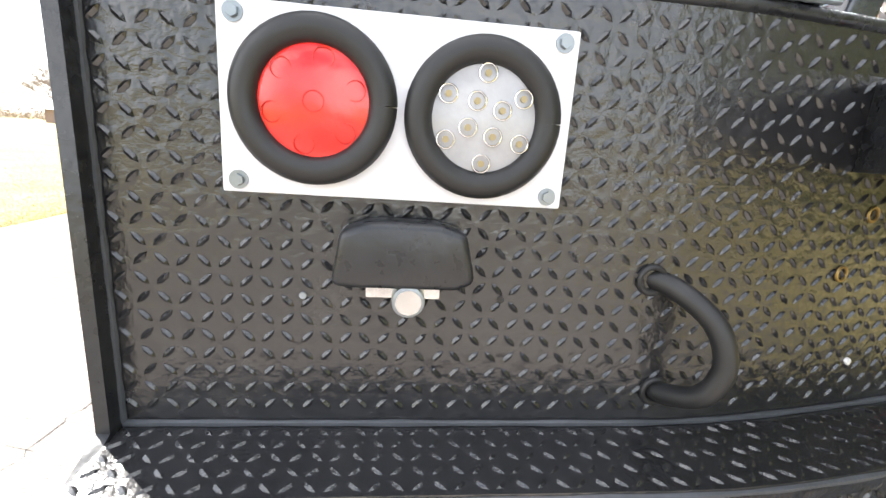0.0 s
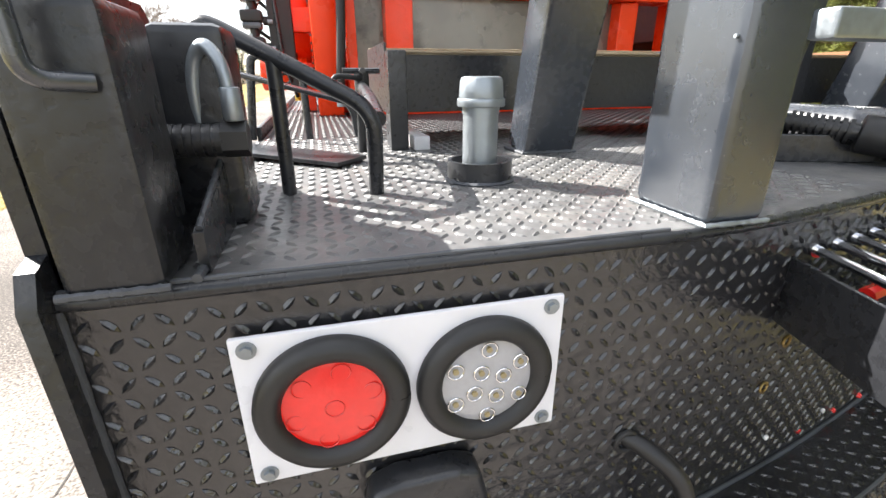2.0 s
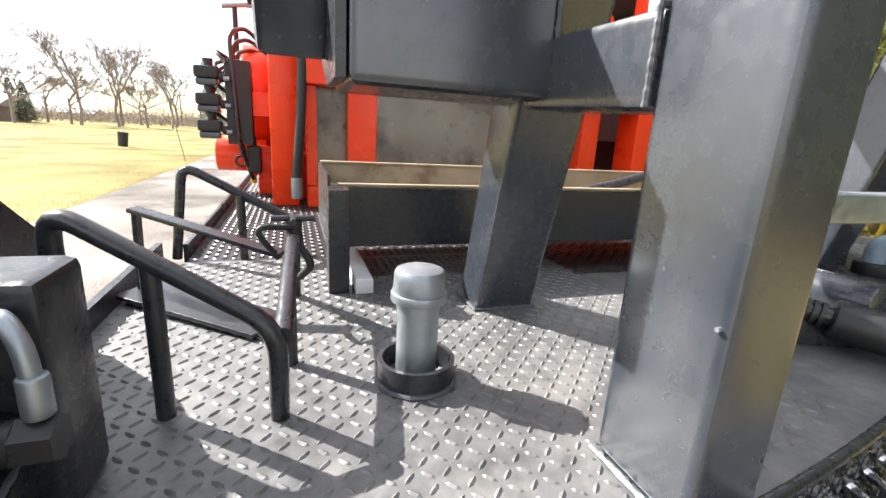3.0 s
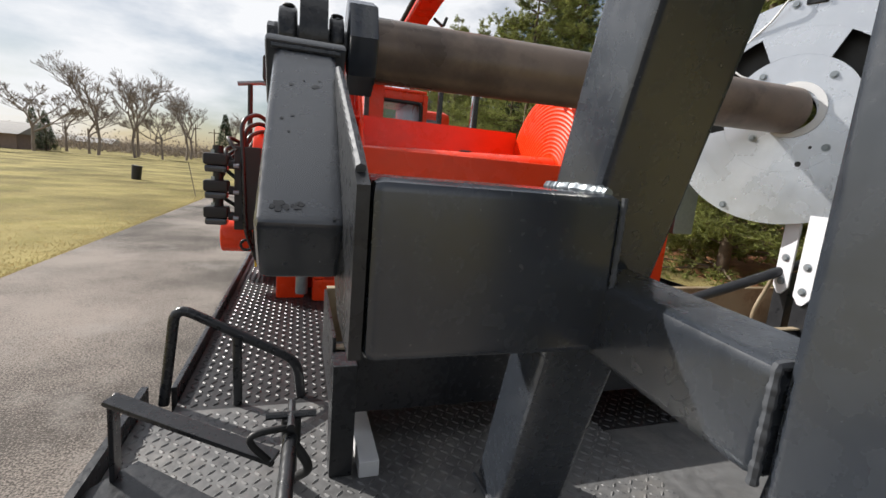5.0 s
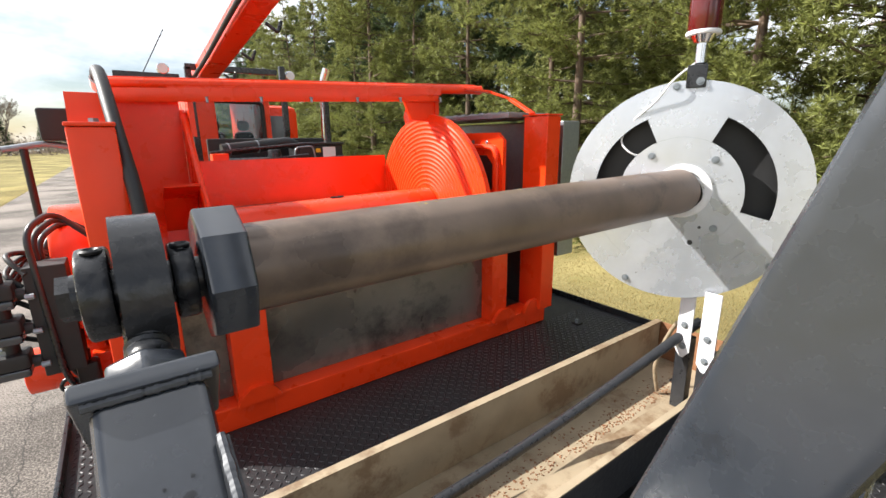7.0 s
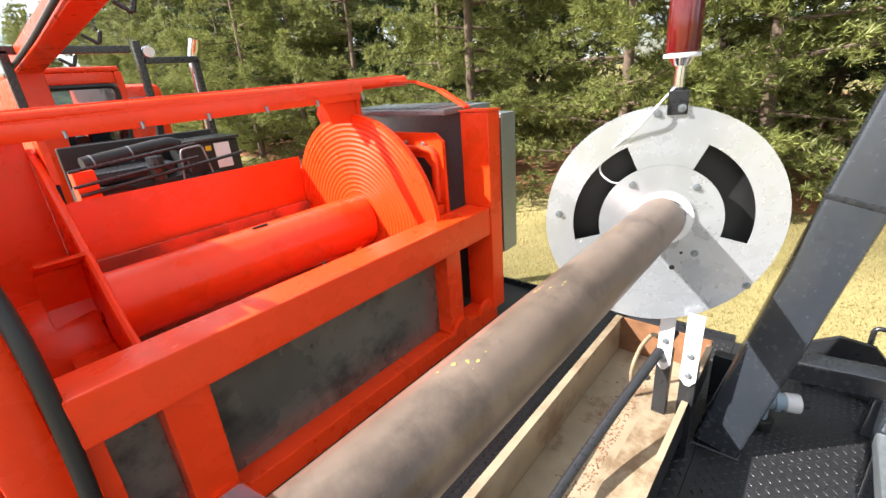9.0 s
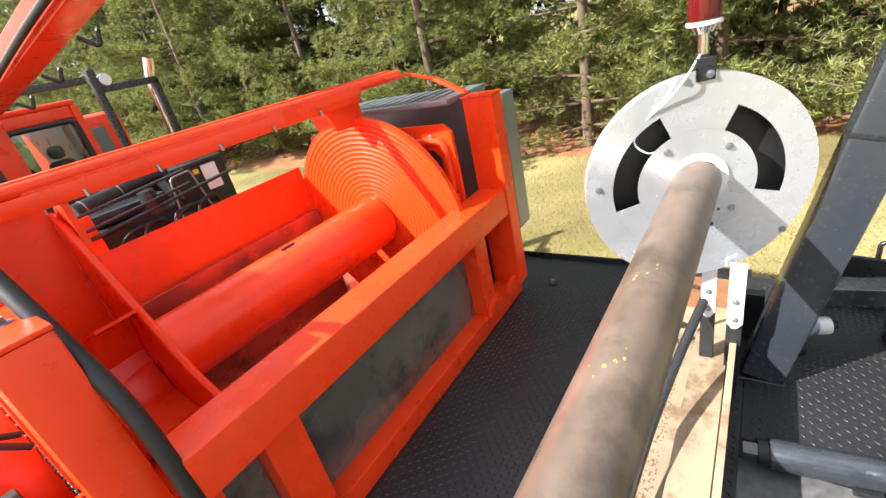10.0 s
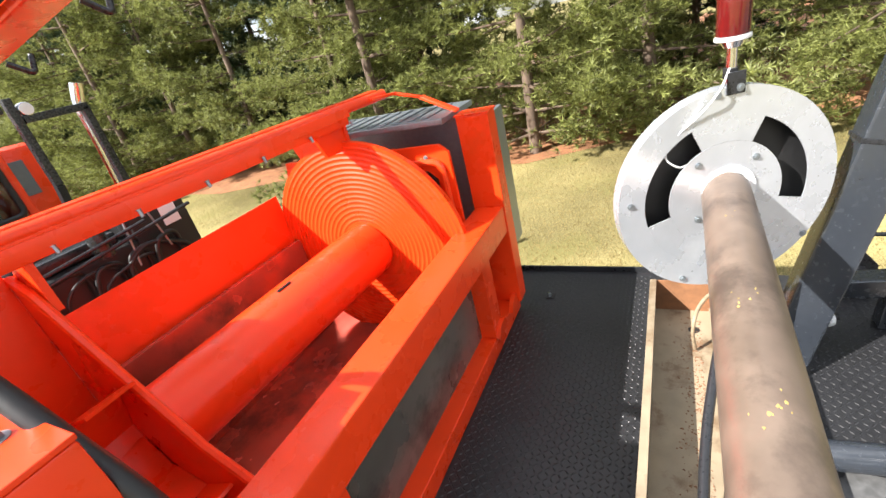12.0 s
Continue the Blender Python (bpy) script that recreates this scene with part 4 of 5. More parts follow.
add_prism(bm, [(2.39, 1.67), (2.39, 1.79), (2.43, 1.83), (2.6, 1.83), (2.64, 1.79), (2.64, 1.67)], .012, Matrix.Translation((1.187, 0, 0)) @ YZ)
part("slot_shade_sheet", bm, RUBBER, winch, "dark sheet standing in for the shaded opening in the side plate")
bm = bmesh.new()
add_tube(bm, round_path([(1.19, 2.355, 1.64), (1.19, 2.355, 1.87), (1.19, 2.68, 1.87), (1.19, 2.68, 1.64)], .05, 5), .014, 8)
part("slot_rim", bm, RED, winch)
box_part("side_ledge", (1.09, 1.199, 2.33, 2.62, 1.55, 1.63), RED, winch, .006)
plate("rear_web", [(2.7, 2.09), (2.97, 2.1), (3.01, 2.03), (2.97, 1.94), (3.03, 1.86), (3.14, 1.80), (3.14, 1.5), (2.7, 1.5)], 1.09, .014, RED, winch)
for y, z in ((2.42, 1.86), (2.52, 1.862), (2.62, 1.86)):
    bolt(winch, (1.19, y, z + .03), (-1, 0, 0), .007, .006)
cyl_part("motor_housing", (-0.25, 3.0, 1.36), (-0.001, 3.0, 1.36), .2, RED, winch, 32, .22, .012)
box_part("motor_base", (-0.255, -0.001, 2.4, 3.3, 1.0, 1.2), RED, winch, .008)
for k in range(8):
    bolt(winch, (-0.25, 3.0 + .16 * math.cos(k * .785), 1.36 + .16 * math.sin(k * .785)), (-1, 0, 0), .01, .012)
bm = bmesh.new()
add_beam(bm, (-0.26, BARY + .322, 2.085), (1.09, BARY + .03, 2.115), .012, .052, (0, 0, 1), .002)
part("frame_band", bm, RED, winch)
box_part("frame_panel", (-0.26, -0.001, 2.99, 3.004, 1.2, 2.1), RED, winch, .003)
# top guard bar
bar = thing("guard_bar", "orange-red pipe guard bar with hanging bolts over the winch", "guard bar", at=(-0.09, -0.255, 0))
cyl_part("pipe", (-0.27, BARY + .352, 2.13), (1.33, BARY - .01, 2.15), 0.021, RED, bar, 24)
beam_part("flange_strip", (-0.04, BARY + .282, 2.105), (1.1, BARY + .022, 2.135), 0.01, 0.036, RED, bar, (0, 0, 1), .002)
beam_part("top_strip", (-0.27, BARY + .37, 2.151), (1.3, BARY + .018, 2.172), 0.045, 0.008, RED, bar, (0, 0, 1), .002)
for k in range(6):
    x = 0.09 + .2 * k
    bolt(bar, (x, BARY + .265 - .228 * x, 2.082 + .02 * x), (0, -.3, -1), .006, .022)
bm = bmesh.new()
add_prism(bm, [(0.955, 2.0), (0.9, 2.125), (1.12, 2.13), (1.12, 1.99)], .014, Matrix.Translation((0, BARY + .07, 0)) @ pose(0, 0, 0, 90) @ Matrix.Diagonal((1, 1, -1, 1)))
part("hanger", bm, RED, bar)
plate("end_hanger", [(2.9, 1.93), (2.9, 2.09), (2.96, 2.12), (3.02, 1.95)], 0.02, .02, RED, bar)
bm = bmesh.new()
pts = [(1.22, BARY - .01, 2.15), (1.37, 2.6, 2.14), (1.42, 2.5, 2.1), (1.40, 2.33, 2.02)]
for a, b in zip(pts, pts[1:]):
    add_beam(bm, a, b, .035, .012, (0, 0, 1), .002)
part("tie_strap", bm, RED, bar)

cabinet = thing("grey_cabinet", "pale grey sheet-metal cabinet with a louvred lid", "cabinet", at=(-0.06, -0.255, 0))
box_part("body", (1.44, 1.56, 2.2, 3.1, 1.33, 1.985), ZINC, cabinet, .006)
box_part("lid", (1.22, 1.565, 2.34, 3.12, 2.0, 2.025), ZINC, cabinet, .004)
for k in range(9):
    box_part("louvre", (1.25, 1.53, 2.42 + .07 * k, 2.45 + .07 * k, 2.0255, 2.032), ZINC, cabinet, .002)
box_part("stand", (1.46, 1.54, 2.4, 3.0, DECK, 1.3295), BLACK, cabinet, .002)

# ---- red column with hose ----
column = thing("red_column", "orange-red box column with bolted cap", "column")
bm = bmesh.new()
add_box(bm, -0.428, -0.325, 2.0, 2.26, DECK, 1.95, .006)
part("shaft_box", bm, RED, column)
box_part("cap_plate", (-0.43, -0.323, 1.998, 2.2595, 1.951, 1.962), RED, column, .003)
bm = bmesh.new()
add_prism(bm, [(2.2605, 1.5), (2.2605, 1.95), (2.33, 2.06), (2.72, 2.08), (2.72, 1.5)], .11, Matrix.Translation((-0.433, 0, 0)) @ YZ)
part("head_box", bm, RED, column)
bolt(column, (-0.37, 2.13, 1.962), (0, 0, 1), .014, .014)
black_hose = thing("black_hose", "thick black hydraulic hose with a steel end", "hose")
hose("hose", [(-0.345, 2.5, 2.09), (-0.343, 2.4, 2.13), (-0.336, 2.25, 2.09), (-0.322, 2.08, 1.93), (-0.305, 1.965, 1.72), (-0.312, 1.93, 1.4), (-0.335, 1.935, 1.12)], .0185, RUBBER, black_hose, 14)
cyl_part("end_fitting", (-0.335, 1.935, 1.04), (-0.335, 1.935, 1.12), .022, ZINC, black_hose, 12)
cyl_part("end_collar", (-0.345, 2.49, 2.095), (-0.344, 2.445, 2.115), .023, PALE, black_hose, 14)

# ---- hydraulics on the left flank ----
gear = thing("chain_case", "orange-red chain case with bolts and lever pipes", "gearbox", at=(-0.06, -0.28, -0.08))
cyl_part("case", (-0.50, 2.95, 1.5), (-0.375, 2.95, 1.5), .27, RED, gear, 40, None, .01)
cyl_part("case_hub", (-0.56, 2.95, 1.5), (-0.5, 2.95, 1.5), .13, RED, gear, 28, .11, .01)
cyl_part("motor", (-0.62, 2.72, 1.25), (-0.40, 2.72, 1.25), .075, RED, gear, 24, None, .008)
for k in range(12):
    a = k * math.pi / 6
    bolt(gear, (-0.5, 2.95 + .235 * math.cos(a), 1.5 + .235 * math.sin(a)), (-1, 0, 0), .011, .012)
for k in range(22):
    a = math.pi * (.55 + k * .045)
    c = Vector((-0.362, 2.95 + .262 * math.cos(a), 1.5 + .262 * math.sin(a)))
    d = Vector((0, -math.sin(a), math.cos(a))) * .014
    beam_part("chain_link", c - d, c + d, .024, .016, BLACK if k % 2 else RUBBER, gear, (1, 0, 0), .003)
    cyl_part("chain_pin", c - Vector((.016, 0, 0)), c + Vector((.016, 0, 0)), .005, ZINC, gear, 8)
box_part("mount", (-0.44, -0.375, 2.62, 3.2, DECK + .08, 1.3), RED, gear, .006)
for k in range(4):
    y = 2.5 + .09 * k
    pipe("lever_pipe", [(-0.46, y + .1, 1.15), (-0.50, y, 1.3), (-0.52, y + .02, 1.75 - .03 * k), (-0.46, y + .12, 1.79 - .03 * k), (-0.38, y + .12, 1.7)], .009, RUBBER if k % 2 else BLACK, gear, .05)
valves = thing("valve_stack", "stack of black hydraulic valve coils with brass nuts", "valve", at=(-0.055, -0.27, -0.155))
for k in range(3):
    z = 1.40 + .105 * k
    box_part("coil", (-0.66, -0.57, 2.47, 2.55, z + .028, z + .075), RUBBER, valves, .01)
    box_part("coil_base", (-0.655, -0.575, 2.475, 2.545, z, z + .0275), GREY, valves, .008, "grey lower half of the coil")
    cyl_part("coil_nut", (-0.62, 2.51, z + .075), (-0.62, 2.51, z + .088), .017, ZINC, valves, 6)
    cyl_part("coil_stem", (-0.57, 2.51, z + .035), (-0.55, 2.51, z + .035), .018, RUBBER, valves, 12)
    cyl_part("coil_pin", (-0.61, 2.51, z + .075), (-0.61, 2.51, z + .105), .02, RUBBER, valves, 12)
    for j in range(3):
        cyl_part("brass_nut", (-0.55, 2.48 + .03 * j, z + .03), (-0.53, 2.48 + .03 * j, z + .03), .009, BRASS if j else ZINC, valves, 8)
box_part("manifold", (-0.55, -0.45, 2.5, 2.6, 1.38, 1.72), RUBBER, valves, .004)
box_part("manifold_arm", (-0.45, -0.366, 2.52, 2.6, 1.5, 1.6), RED, valves, .004)
for k in range(5):
    hose("small_hose", [(-0.54, 2.5 + .02 * k, 1.7 - .06 * k), (-0.58 - .01 * k, 2.56, 1.75 - .05 * k), (-0.53, 2.68 + .03 * k, 1.72), (-0.45, 2.8 + .04 * k, 1.6)], .008, RUBBER, valves)
hook = thing("tool_hook", "black hook block hanging beside the walkway", "hook", at=(-0.02, -0.45, 0.02))
box_part("block", (-0.52, -0.46, 2.72, 2.78, 1.08, 1.2), RUBBER, hook, .01)
cyl_part("hanger", (-0.49, 2.75, 1.2), (-0.49, 2.75, 1.24), .012, BLACK, hook, 10)
bm = bmesh.new()
add_tube(bm, [(-0.545 + .022 * math.cos(a), 2.75, 1.13 + .022 * math.sin(a)) for a in [k * math.pi / 8 for k in range(17)]], .006, 8)
part("eye", bm, BLACK, hook)
cyl_part("yellow_grip", (-0.5, 2.78, 1.03), (-0.5, 2.78, 1.1), .014, TREAD_Y, hook, 10)
panel = thing("control_station", "black control levers on a red and yellow frame", "controls", at=(-0.05, -0.25, -0.06))
box_part("yellow_frame", (-0.46, -0.30, 4.3, 4.4, 1.9, 2.2), TREAD_Y, panel, .01)
box_part("stand", (-0.42, -0.34, 4.32, 4.38, DECK + .06, 1.9), RED, panel, .005)
pipe("handle_bar", [(-0.62, 3.1, 1.95), (-0.5, 3.1, 1.97), (-0.38, 3.1, 1.95)], .012, ZINC, panel, .02)
cyl_part("lever", (-0.56, 3.1, 1.5), (-0.56, 3.1, 1.95), .013, RUBBER, panel, 10)
box_part("lever_box", (-0.5, -0.4, 3.05, 3.15, 1.98, 2.1), RUBBER, panel, .01)

# ---- engine bay and crane cab ----
engine = thing("engine", "black engine with hoses, pipes and a grey radiator box", "engine", at=(0.08, 0.4, -0.01))
box_part("block", (0.15, 0.72, 3.5, 3.9, DECK + .01, 1.72), RUBBER, engine, .03)
box_part("rocker_cover", (0.22, 0.66, 3.56, 3.84, 1.7205, 1.8), BLACK, engine, .025)
cyl_part("air_duct", (0.18, 3.52, 1.86), (0.58, 3.56, 1.9), .042, RUBBER, engine, 18)
for k in range(6):
    cyl_part("duct_clamp", (0.22 + .065 * k, 3.524 + .006 * k, 1.864 + .006 * k), (0.228 + .065 * k, 3.525 + .006 * k, 1.865 + .006 * k), .0445, ZINC if k % 3 == 0 else RUBBER, engine, 18)
hose("duct_bend", [(0.57, 3.56, 1.9), (0.65, 3.56, 1.905), (0.71, 3.56, 1.86), (0.72, 3.56, 1.7)], .038, RUBBER, engine, 14)
box_part("radiator", (0.71, 1.05, 3.5, 3.78, 1.2, 1.885), RUBBER, engine, .01)
box_part("radiator_panel", (0.885, 0.985, 3.493, 3.499, 1.71, 1.87), PALE, engine, .001)
box_part("radiator_top", (0.7, 1.06, 3.485, 3.785, 1.8855, 1.905), BLACK, engine, .004)
box_part("caution_label", (0.83, 0.865, 3.493, 3.499, 1.83, 1.86), TREAD_Y, engine, .001)
# dark sheet added behind the engine to keep the lawn from showing through
box_part("dark_backing", (0.15, 1.05, 3.86, 3.9, 1.2, 1.94), RUBBER, engine, .01)
rnd = random.Random(14)
for k in range(7):
    x, z, w = 0.14 + .1 * k + rnd.uniform(-.04, .04), 1.6 + rnd.uniform(0, .17), rnd.uniform(.12, .34)
    hose("hose", [(x, 3.46, 1.45), (x + rnd.uniform(-.03, .04), 3.43, z - .05), (x + w * .4, 3.42, z + rnd.uniform(-.02, .04)), (x + w, 3.45, z - rnd.uniform(0, .1)), (x + w + .03, 3.5, 1.48)], rnd.uniform(.007, .016), RUBBER, engine)
for z in (1.78, 1.86):
    pipe("rail_pipe", [(0.08, 3.36, z - .01), (0.72, 3.36, z + .04)], .009, BLACK, engine, 0)
pipe("chrome_pipe", [(0.62, 3.42, 1.6), (0.65, 3.42, 1.87), (0.78, 3.42, 1.88), (0.82, 3.42, 1.62)], .006, ZINC, engine, .03)
pipe("rail_pipe", [(0.1, 3.38, 1.72), (1.0, 3.38, 1.8)], .01, BLACK, engine, 0)
cyl_part("oil_filter", (0.5, 3.42, 1.72), (0.5, 3.42, 1.86), .045, BLACK, engine, 20, None, .008)
box_part("red_bracket", (0.1, 0.2, 3.4, 3.5, 1.5, 1.84), RED, engine, .006)
cab = thing("truck_cab", "orange-red truck cab with a clear rear window and dark seats", "cab", at=(-0.03, -1.1, -0.414))
cab.scale = (1.2, 1.2, 1.2)
CX0, CX1, CY0, CY1, CZ0, CZ1 = 0.33, 0.90, 5.5, 6.9, 1.45, 2.345
for name, dims in (("rear_wall_left", (CX0, 0.4, CY0, CY0 + .04, CZ0, CZ1)), ("rear_wall_right", (0.85, CX1, CY0, CY0 + .04, CZ0, CZ1)),
                   ("rear_wall_sill", (0.4005, 0.8495, CY0, CY0 + .04, CZ0, 1.86)), ("rear_wall_header", (0.4005, 0.8495, CY0, CY0 + .04, 2.27, CZ1)),
                   ("side_wall", (CX0, CX0 + .04, CY0 + .0405, CY1, CZ0, CZ1)), ("side_wall", (CX1 - .04, CX1, CY0 + .0405, CY1, CZ0, CZ1)),
                   ("roof", (CX0 + .01, CX1 - .01, CY0 + .01, CY1, CZ1 + .0005, CZ1 + .035)), ("floor_pan", (CX0 + .041, CX1 - .041, CY0 + .041, CY1, CZ0, CZ0 + .03)),
                   ("dashboard", (CX0 + .041, CX1 - .041, CY1 - .1, CY1, CZ0 + .031, 1.88))):
    box_part(name, dims, RUBBER if name in ("dashboard", "floor_pan") else RED, cab, .012)
bm = bmesh.new()
add_tube(bm, round_path([(0.42, CY0 - .003, 1.88), (0.42, CY0 - .003, 2.255), (0.835, CY0 - .003, 2.255), (0.835, CY0 - .003, 1.88), (0.42, CY0 - .003, 1.88)], .05, 6), .017, 8)
part("window_seal", bm, RUBBER, cab, "black rubber window seal")
pane = box_part("window_pane", (0.405, 0.845, CY0 + .012, CY0 + .016, 1.865, 2.265), PANE, cab, 0, "clear rear window")
pane.visible_shadow = False
for x in (0.42, 0.67):
    box_part("seat_back", (x, x + .17, 5.85, 5.95, CZ0 + .031, 2.02), RUBBER, cab, .04, "dark seat back")
    box_part("head_rest", (x + .035, x + .135, 5.86, 5.94, 2.03, 2.12), RUBBER, cab, .03, "dark head rest")
bm = bmesh.new()
add_box(bm, 0.9005, 1.3, 5.95, 6.9, 1.45, 2.27, .07)
part("sleeper_side", bm, RED, cab)
box_part("side_window", (0.97, 1.14, 5.936, 5.949, 1.93, 2.17), GLASS, cab, .005, "dark tinted side window")
box_part("cab_base", (0.33, 1.3, 5.55, 6.9, 1.18, 1.4495), BLACK, cab, .01)
rack = thing("headache_rack", "black steel bar rack with round work lamps", "rack", at=(0.15, -0.1, 0))
for p0, p1 in (((0.1, 5.1, 2.52), (0.85, 5.1, 2.52)), ((0.93, 5.1, 2.44), (1.33, 5.1, 2.44)), ((-0.4, 5.1, 2.43), (0.05, 5.1, 2.43)),
               ((0.9, 5.1, 2.0), (0.9, 5.1, 2.58)), ((1.31, 5.1, DECK), (1.31, 5.1, 2.44)), ((0.12, 5.1, DECK), (0.12, 5.1, 2.52)), ((0.9, 5.35, DECK), (0.9, 5.1, 2.0))):
    beam_part("bar", p0, p1, .05, .05, BLACK, rack, (0, 0, 1) if p0[2] == p1[2] else (0, 1, 0), .005)
for x, z in ((0.97, 2.5), (-0.06, 2.49)):
    l = cyl_part("work_lamp", (x, 5.07, z), (x, 5.13, z), .045, CHROME, rack, 20, None, .008)
    cyl_part("lamp_glass", (x, 5.065, z), (x, 5.07, z), .038, PALE, l, 20)
cyl_part("aerial", (-0.2, 5.1, 2.45), (-0.02, 5.05, 2.78), .004, BLACK, rack, 6)
stack = thing("exhaust_stack", "chrome exhaust stack with a curved tip", "exhaust", at=(0.15, -0.1, 0))
hose("pipe", [(1.30, 5.22, DECK), (1.31, 5.2, 1.6), (1.325, 5.17, 2.25), (1.33, 5.17, 2.45), (1.36, 5.13, 2.6)], .042, CHROME, stack, 16)
boom = thing("crane_boom", "orange-red box-section crane boom raised at an angle", "crane boom")
BM0, BM1 = Vector((0.40, 5.4, 2.43)), Vector((0.46, 2.0, 2.85))
beam_part("box_section", BM0, BM1, .15, .13, RED, boom, (0, 0, 1), .012)
for t in (0.18, 0.36, 0.54, 0.72):
    c = BM0.lerp(BM1, t)
    pipe("hose_clip", [c + Vector((.085, -.05, -.06)), c + Vector((.15, -.07, -.11)), c + Vector((.18, -.05, -.04))], .011, BLACK, boom, .02)
hose("boom_hose", [BM0 + Vector((-.1, 0, -.04)), BM0.lerp(BM1, .3) + Vector((-.1, 0, -.05)), BM0.lerp(BM1, .6) + Vector((-.1, 0, -.03)), BM1 + Vector((-.1, 0, -.04))], .016, RUBBER, boom)
box_part("boom_seat", (0.32, 0.48, 5.2, 5.45, DECK, 2.44), RED, boom, .01)

# ---- right side of the mast frame ----
leg_r = thing("raking_support", "satin grey-black raking steel leg beside the sheave guard", "leg")
beam_part("rake", (1.03, 0.935, DECK), (1.12, 0.62, 2.4), 0.1, 0.125, GREY, leg_r, (0, 1, 0), .012)
beam_part("splice_band", (1.0815, .755, 1.80), (1.0823, .7521, 1.813), 0.106, 0.131, BLACK, leg_r, (0, 1, 0), .002)
bead("weld_bead", [(0.978, .995, DECK + .003), (0.978, .871, DECK + .003), (1.08, .871, DECK + .003)], .0035, WELD, leg_r)
beam_part("tie_tube", (1.27, 0.85, 1.2), (1.33, 0.45, 1.2), .09, .075, GREY, leg_r, (0, 0, 1), .012, "horizontal tie tube")
beam_part("tie_post", (1.33, 0.56, DECK), (1.33, 0.55, 1.16), .07, .07, GREY, leg_r, (0, 1, 0), .01)
fit_r = thing("pipe_fitting", "blue-grey pipe elbow with a white cap in a black collar", "pipe fitting", at=(0.06, -0.31, 0))
cyl_part("collar", (1.13, 1.16, DECK), (1.13, 1.16, DECK + .035), .045, RUBBER, fit_r, 24, None, .003)
cyl_part("riser", (1.13, 1.16, DECK + .03), (1.13, 1.16, DECK + .075), .028, PVC, fit_r, 20)
hose("elbow", [(1.13, 1.16, DECK + .07), (1.133, 1.155, DECK + .085), (1.145, 1.13, DECK + .095), (1.155, 1.10, DECK + .095)], .027, PVC, fit_r, 16)
cyl_part("union_ring", (1.146, 1.125, DECK + .094), (1.150, 1.112, DECK + .094), .033, PVC, fit_r, 20)
cyl_part("white_cap", (1.155, 1.10, DECK + .095), (1.17, 1.06, DECK + .095), .031, PALE, fit_r, 20, None, .006)
cyl_part("cap_nub", (1.17, 1.06, DECK + .095), (1.178, 1.04, DECK + .095), .014, RUBBER, fit_r, 12)
beam_part("yellow_handle", (1.15, 1.18, DECK + .1), (1.18, 1.185, DECK + .16), .018, .008, TREAD_Y, fit_r, (0, 1, 0), .002)
ram = thing("hydraulic_ram", "dark grey hydraulic cylinder lying on the deck", "cylinder", at=(-0.02, -0.325, -0.012))
cyl_part("barrel", (0.66, 1.24, 1.06), (0.70, 0.9, 1.06), .042, GREY, ram, 24, None, .004)
cyl_part("gland", (0.656, 1.265, 1.06), (0.66, 1.24, 1.06), .036, RUBBER, ram, 16)
cyl_part("rod_nut", (0.652, 1.30, 1.06), (0.656, 1.265, 1.06), .03, GREY, ram, 6)
box_part("cradle", (0.64, 0.72, 1.0, 1.06, DECK + .0125, 1.03), BLACK, ram, .003)
rail_r = thing("side_bracket", "black notched jack bracket with a bar handle", "bracket", at=(0, -0.28, 0))
plate("cheek", [(0.80, DECK), (0.80, 1.1), (0.85, 1.16), (0.95, 1.17), (1.03, 1.12), (1.05, DECK)], 1.6, .02, BLACK, rail_r)
box_part("clamp", (1.5, 1.6, 0.84, 0.9, DECK, 1.1), BLACK, rail_r, .01)
box_part("clamp", (1.5, 1.6, 0.98, 1.03, DECK, 1.1), BLACK, rail_r, .01)
pipe("bar_handle", [(1.68, 0.72, DECK), (1.68, 0.72, 1.2), (1.68, 0.86, 1.2), (1.68, 0.86, DECK)], .009, BLACK, rail_r, .02)
coupling = thing("ribbed_coupling", "black ribbed hose coupling on a horizontal pipe", "coupling", at=(0, -0.13, 0))
cyl_part("pipe", (0.40, 0.80, 1.075), (0.60, 0.53, 1.03), .016, BLACK, coupling, 16)
for k in range(9):
    cyl_part("rib", (0.43 + .0065 * k, .76 - .0088 * k, 1.068 - .0015 * k), (0.434 + .0065 * k, .7546 - .0088 * k, 1.067 - .0015 * k), .022, RUBBER, coupling, 16)
cyl_part("coupling_body", (0.492, 0.676, 1.054), (0.59, 0.543, 1.032), .034, RUBBER, coupling, 20, None, .006)
box_part("saddle", (0.40, 0.44, 0.76, 0.80, DECK, 1.06), BLACK, coupling, .003)
beam_part("base_angle", (0.36, 0.74, 1.025), (0.635, 0.63, 1.025), .012, .05, BLACK, coupling, (0, 0, 1), .003)
post_r = thing("mast_post", "satin grey-black square post of the far mast frame", "post", at=(0, -0.13, 0))
beam_part("upright", (1.02, 0.68, DECK), (1.02, 0.68, 3.0), .08, .118, GREY, post_r, (0, 1, 0), .012)
beam_part("cross_pipe", (0.395, 0.72, 1.232), (0.98, 0.72, 1.232), .05, .05, ZINC, post_r, (0, 0, 1), .008)
beam_part("diagonal", (0.345, 0.775, DECK), (0.475, 0.765, 1.6), .06, .05, GREY, post_r, (0, 1, 0), .008)



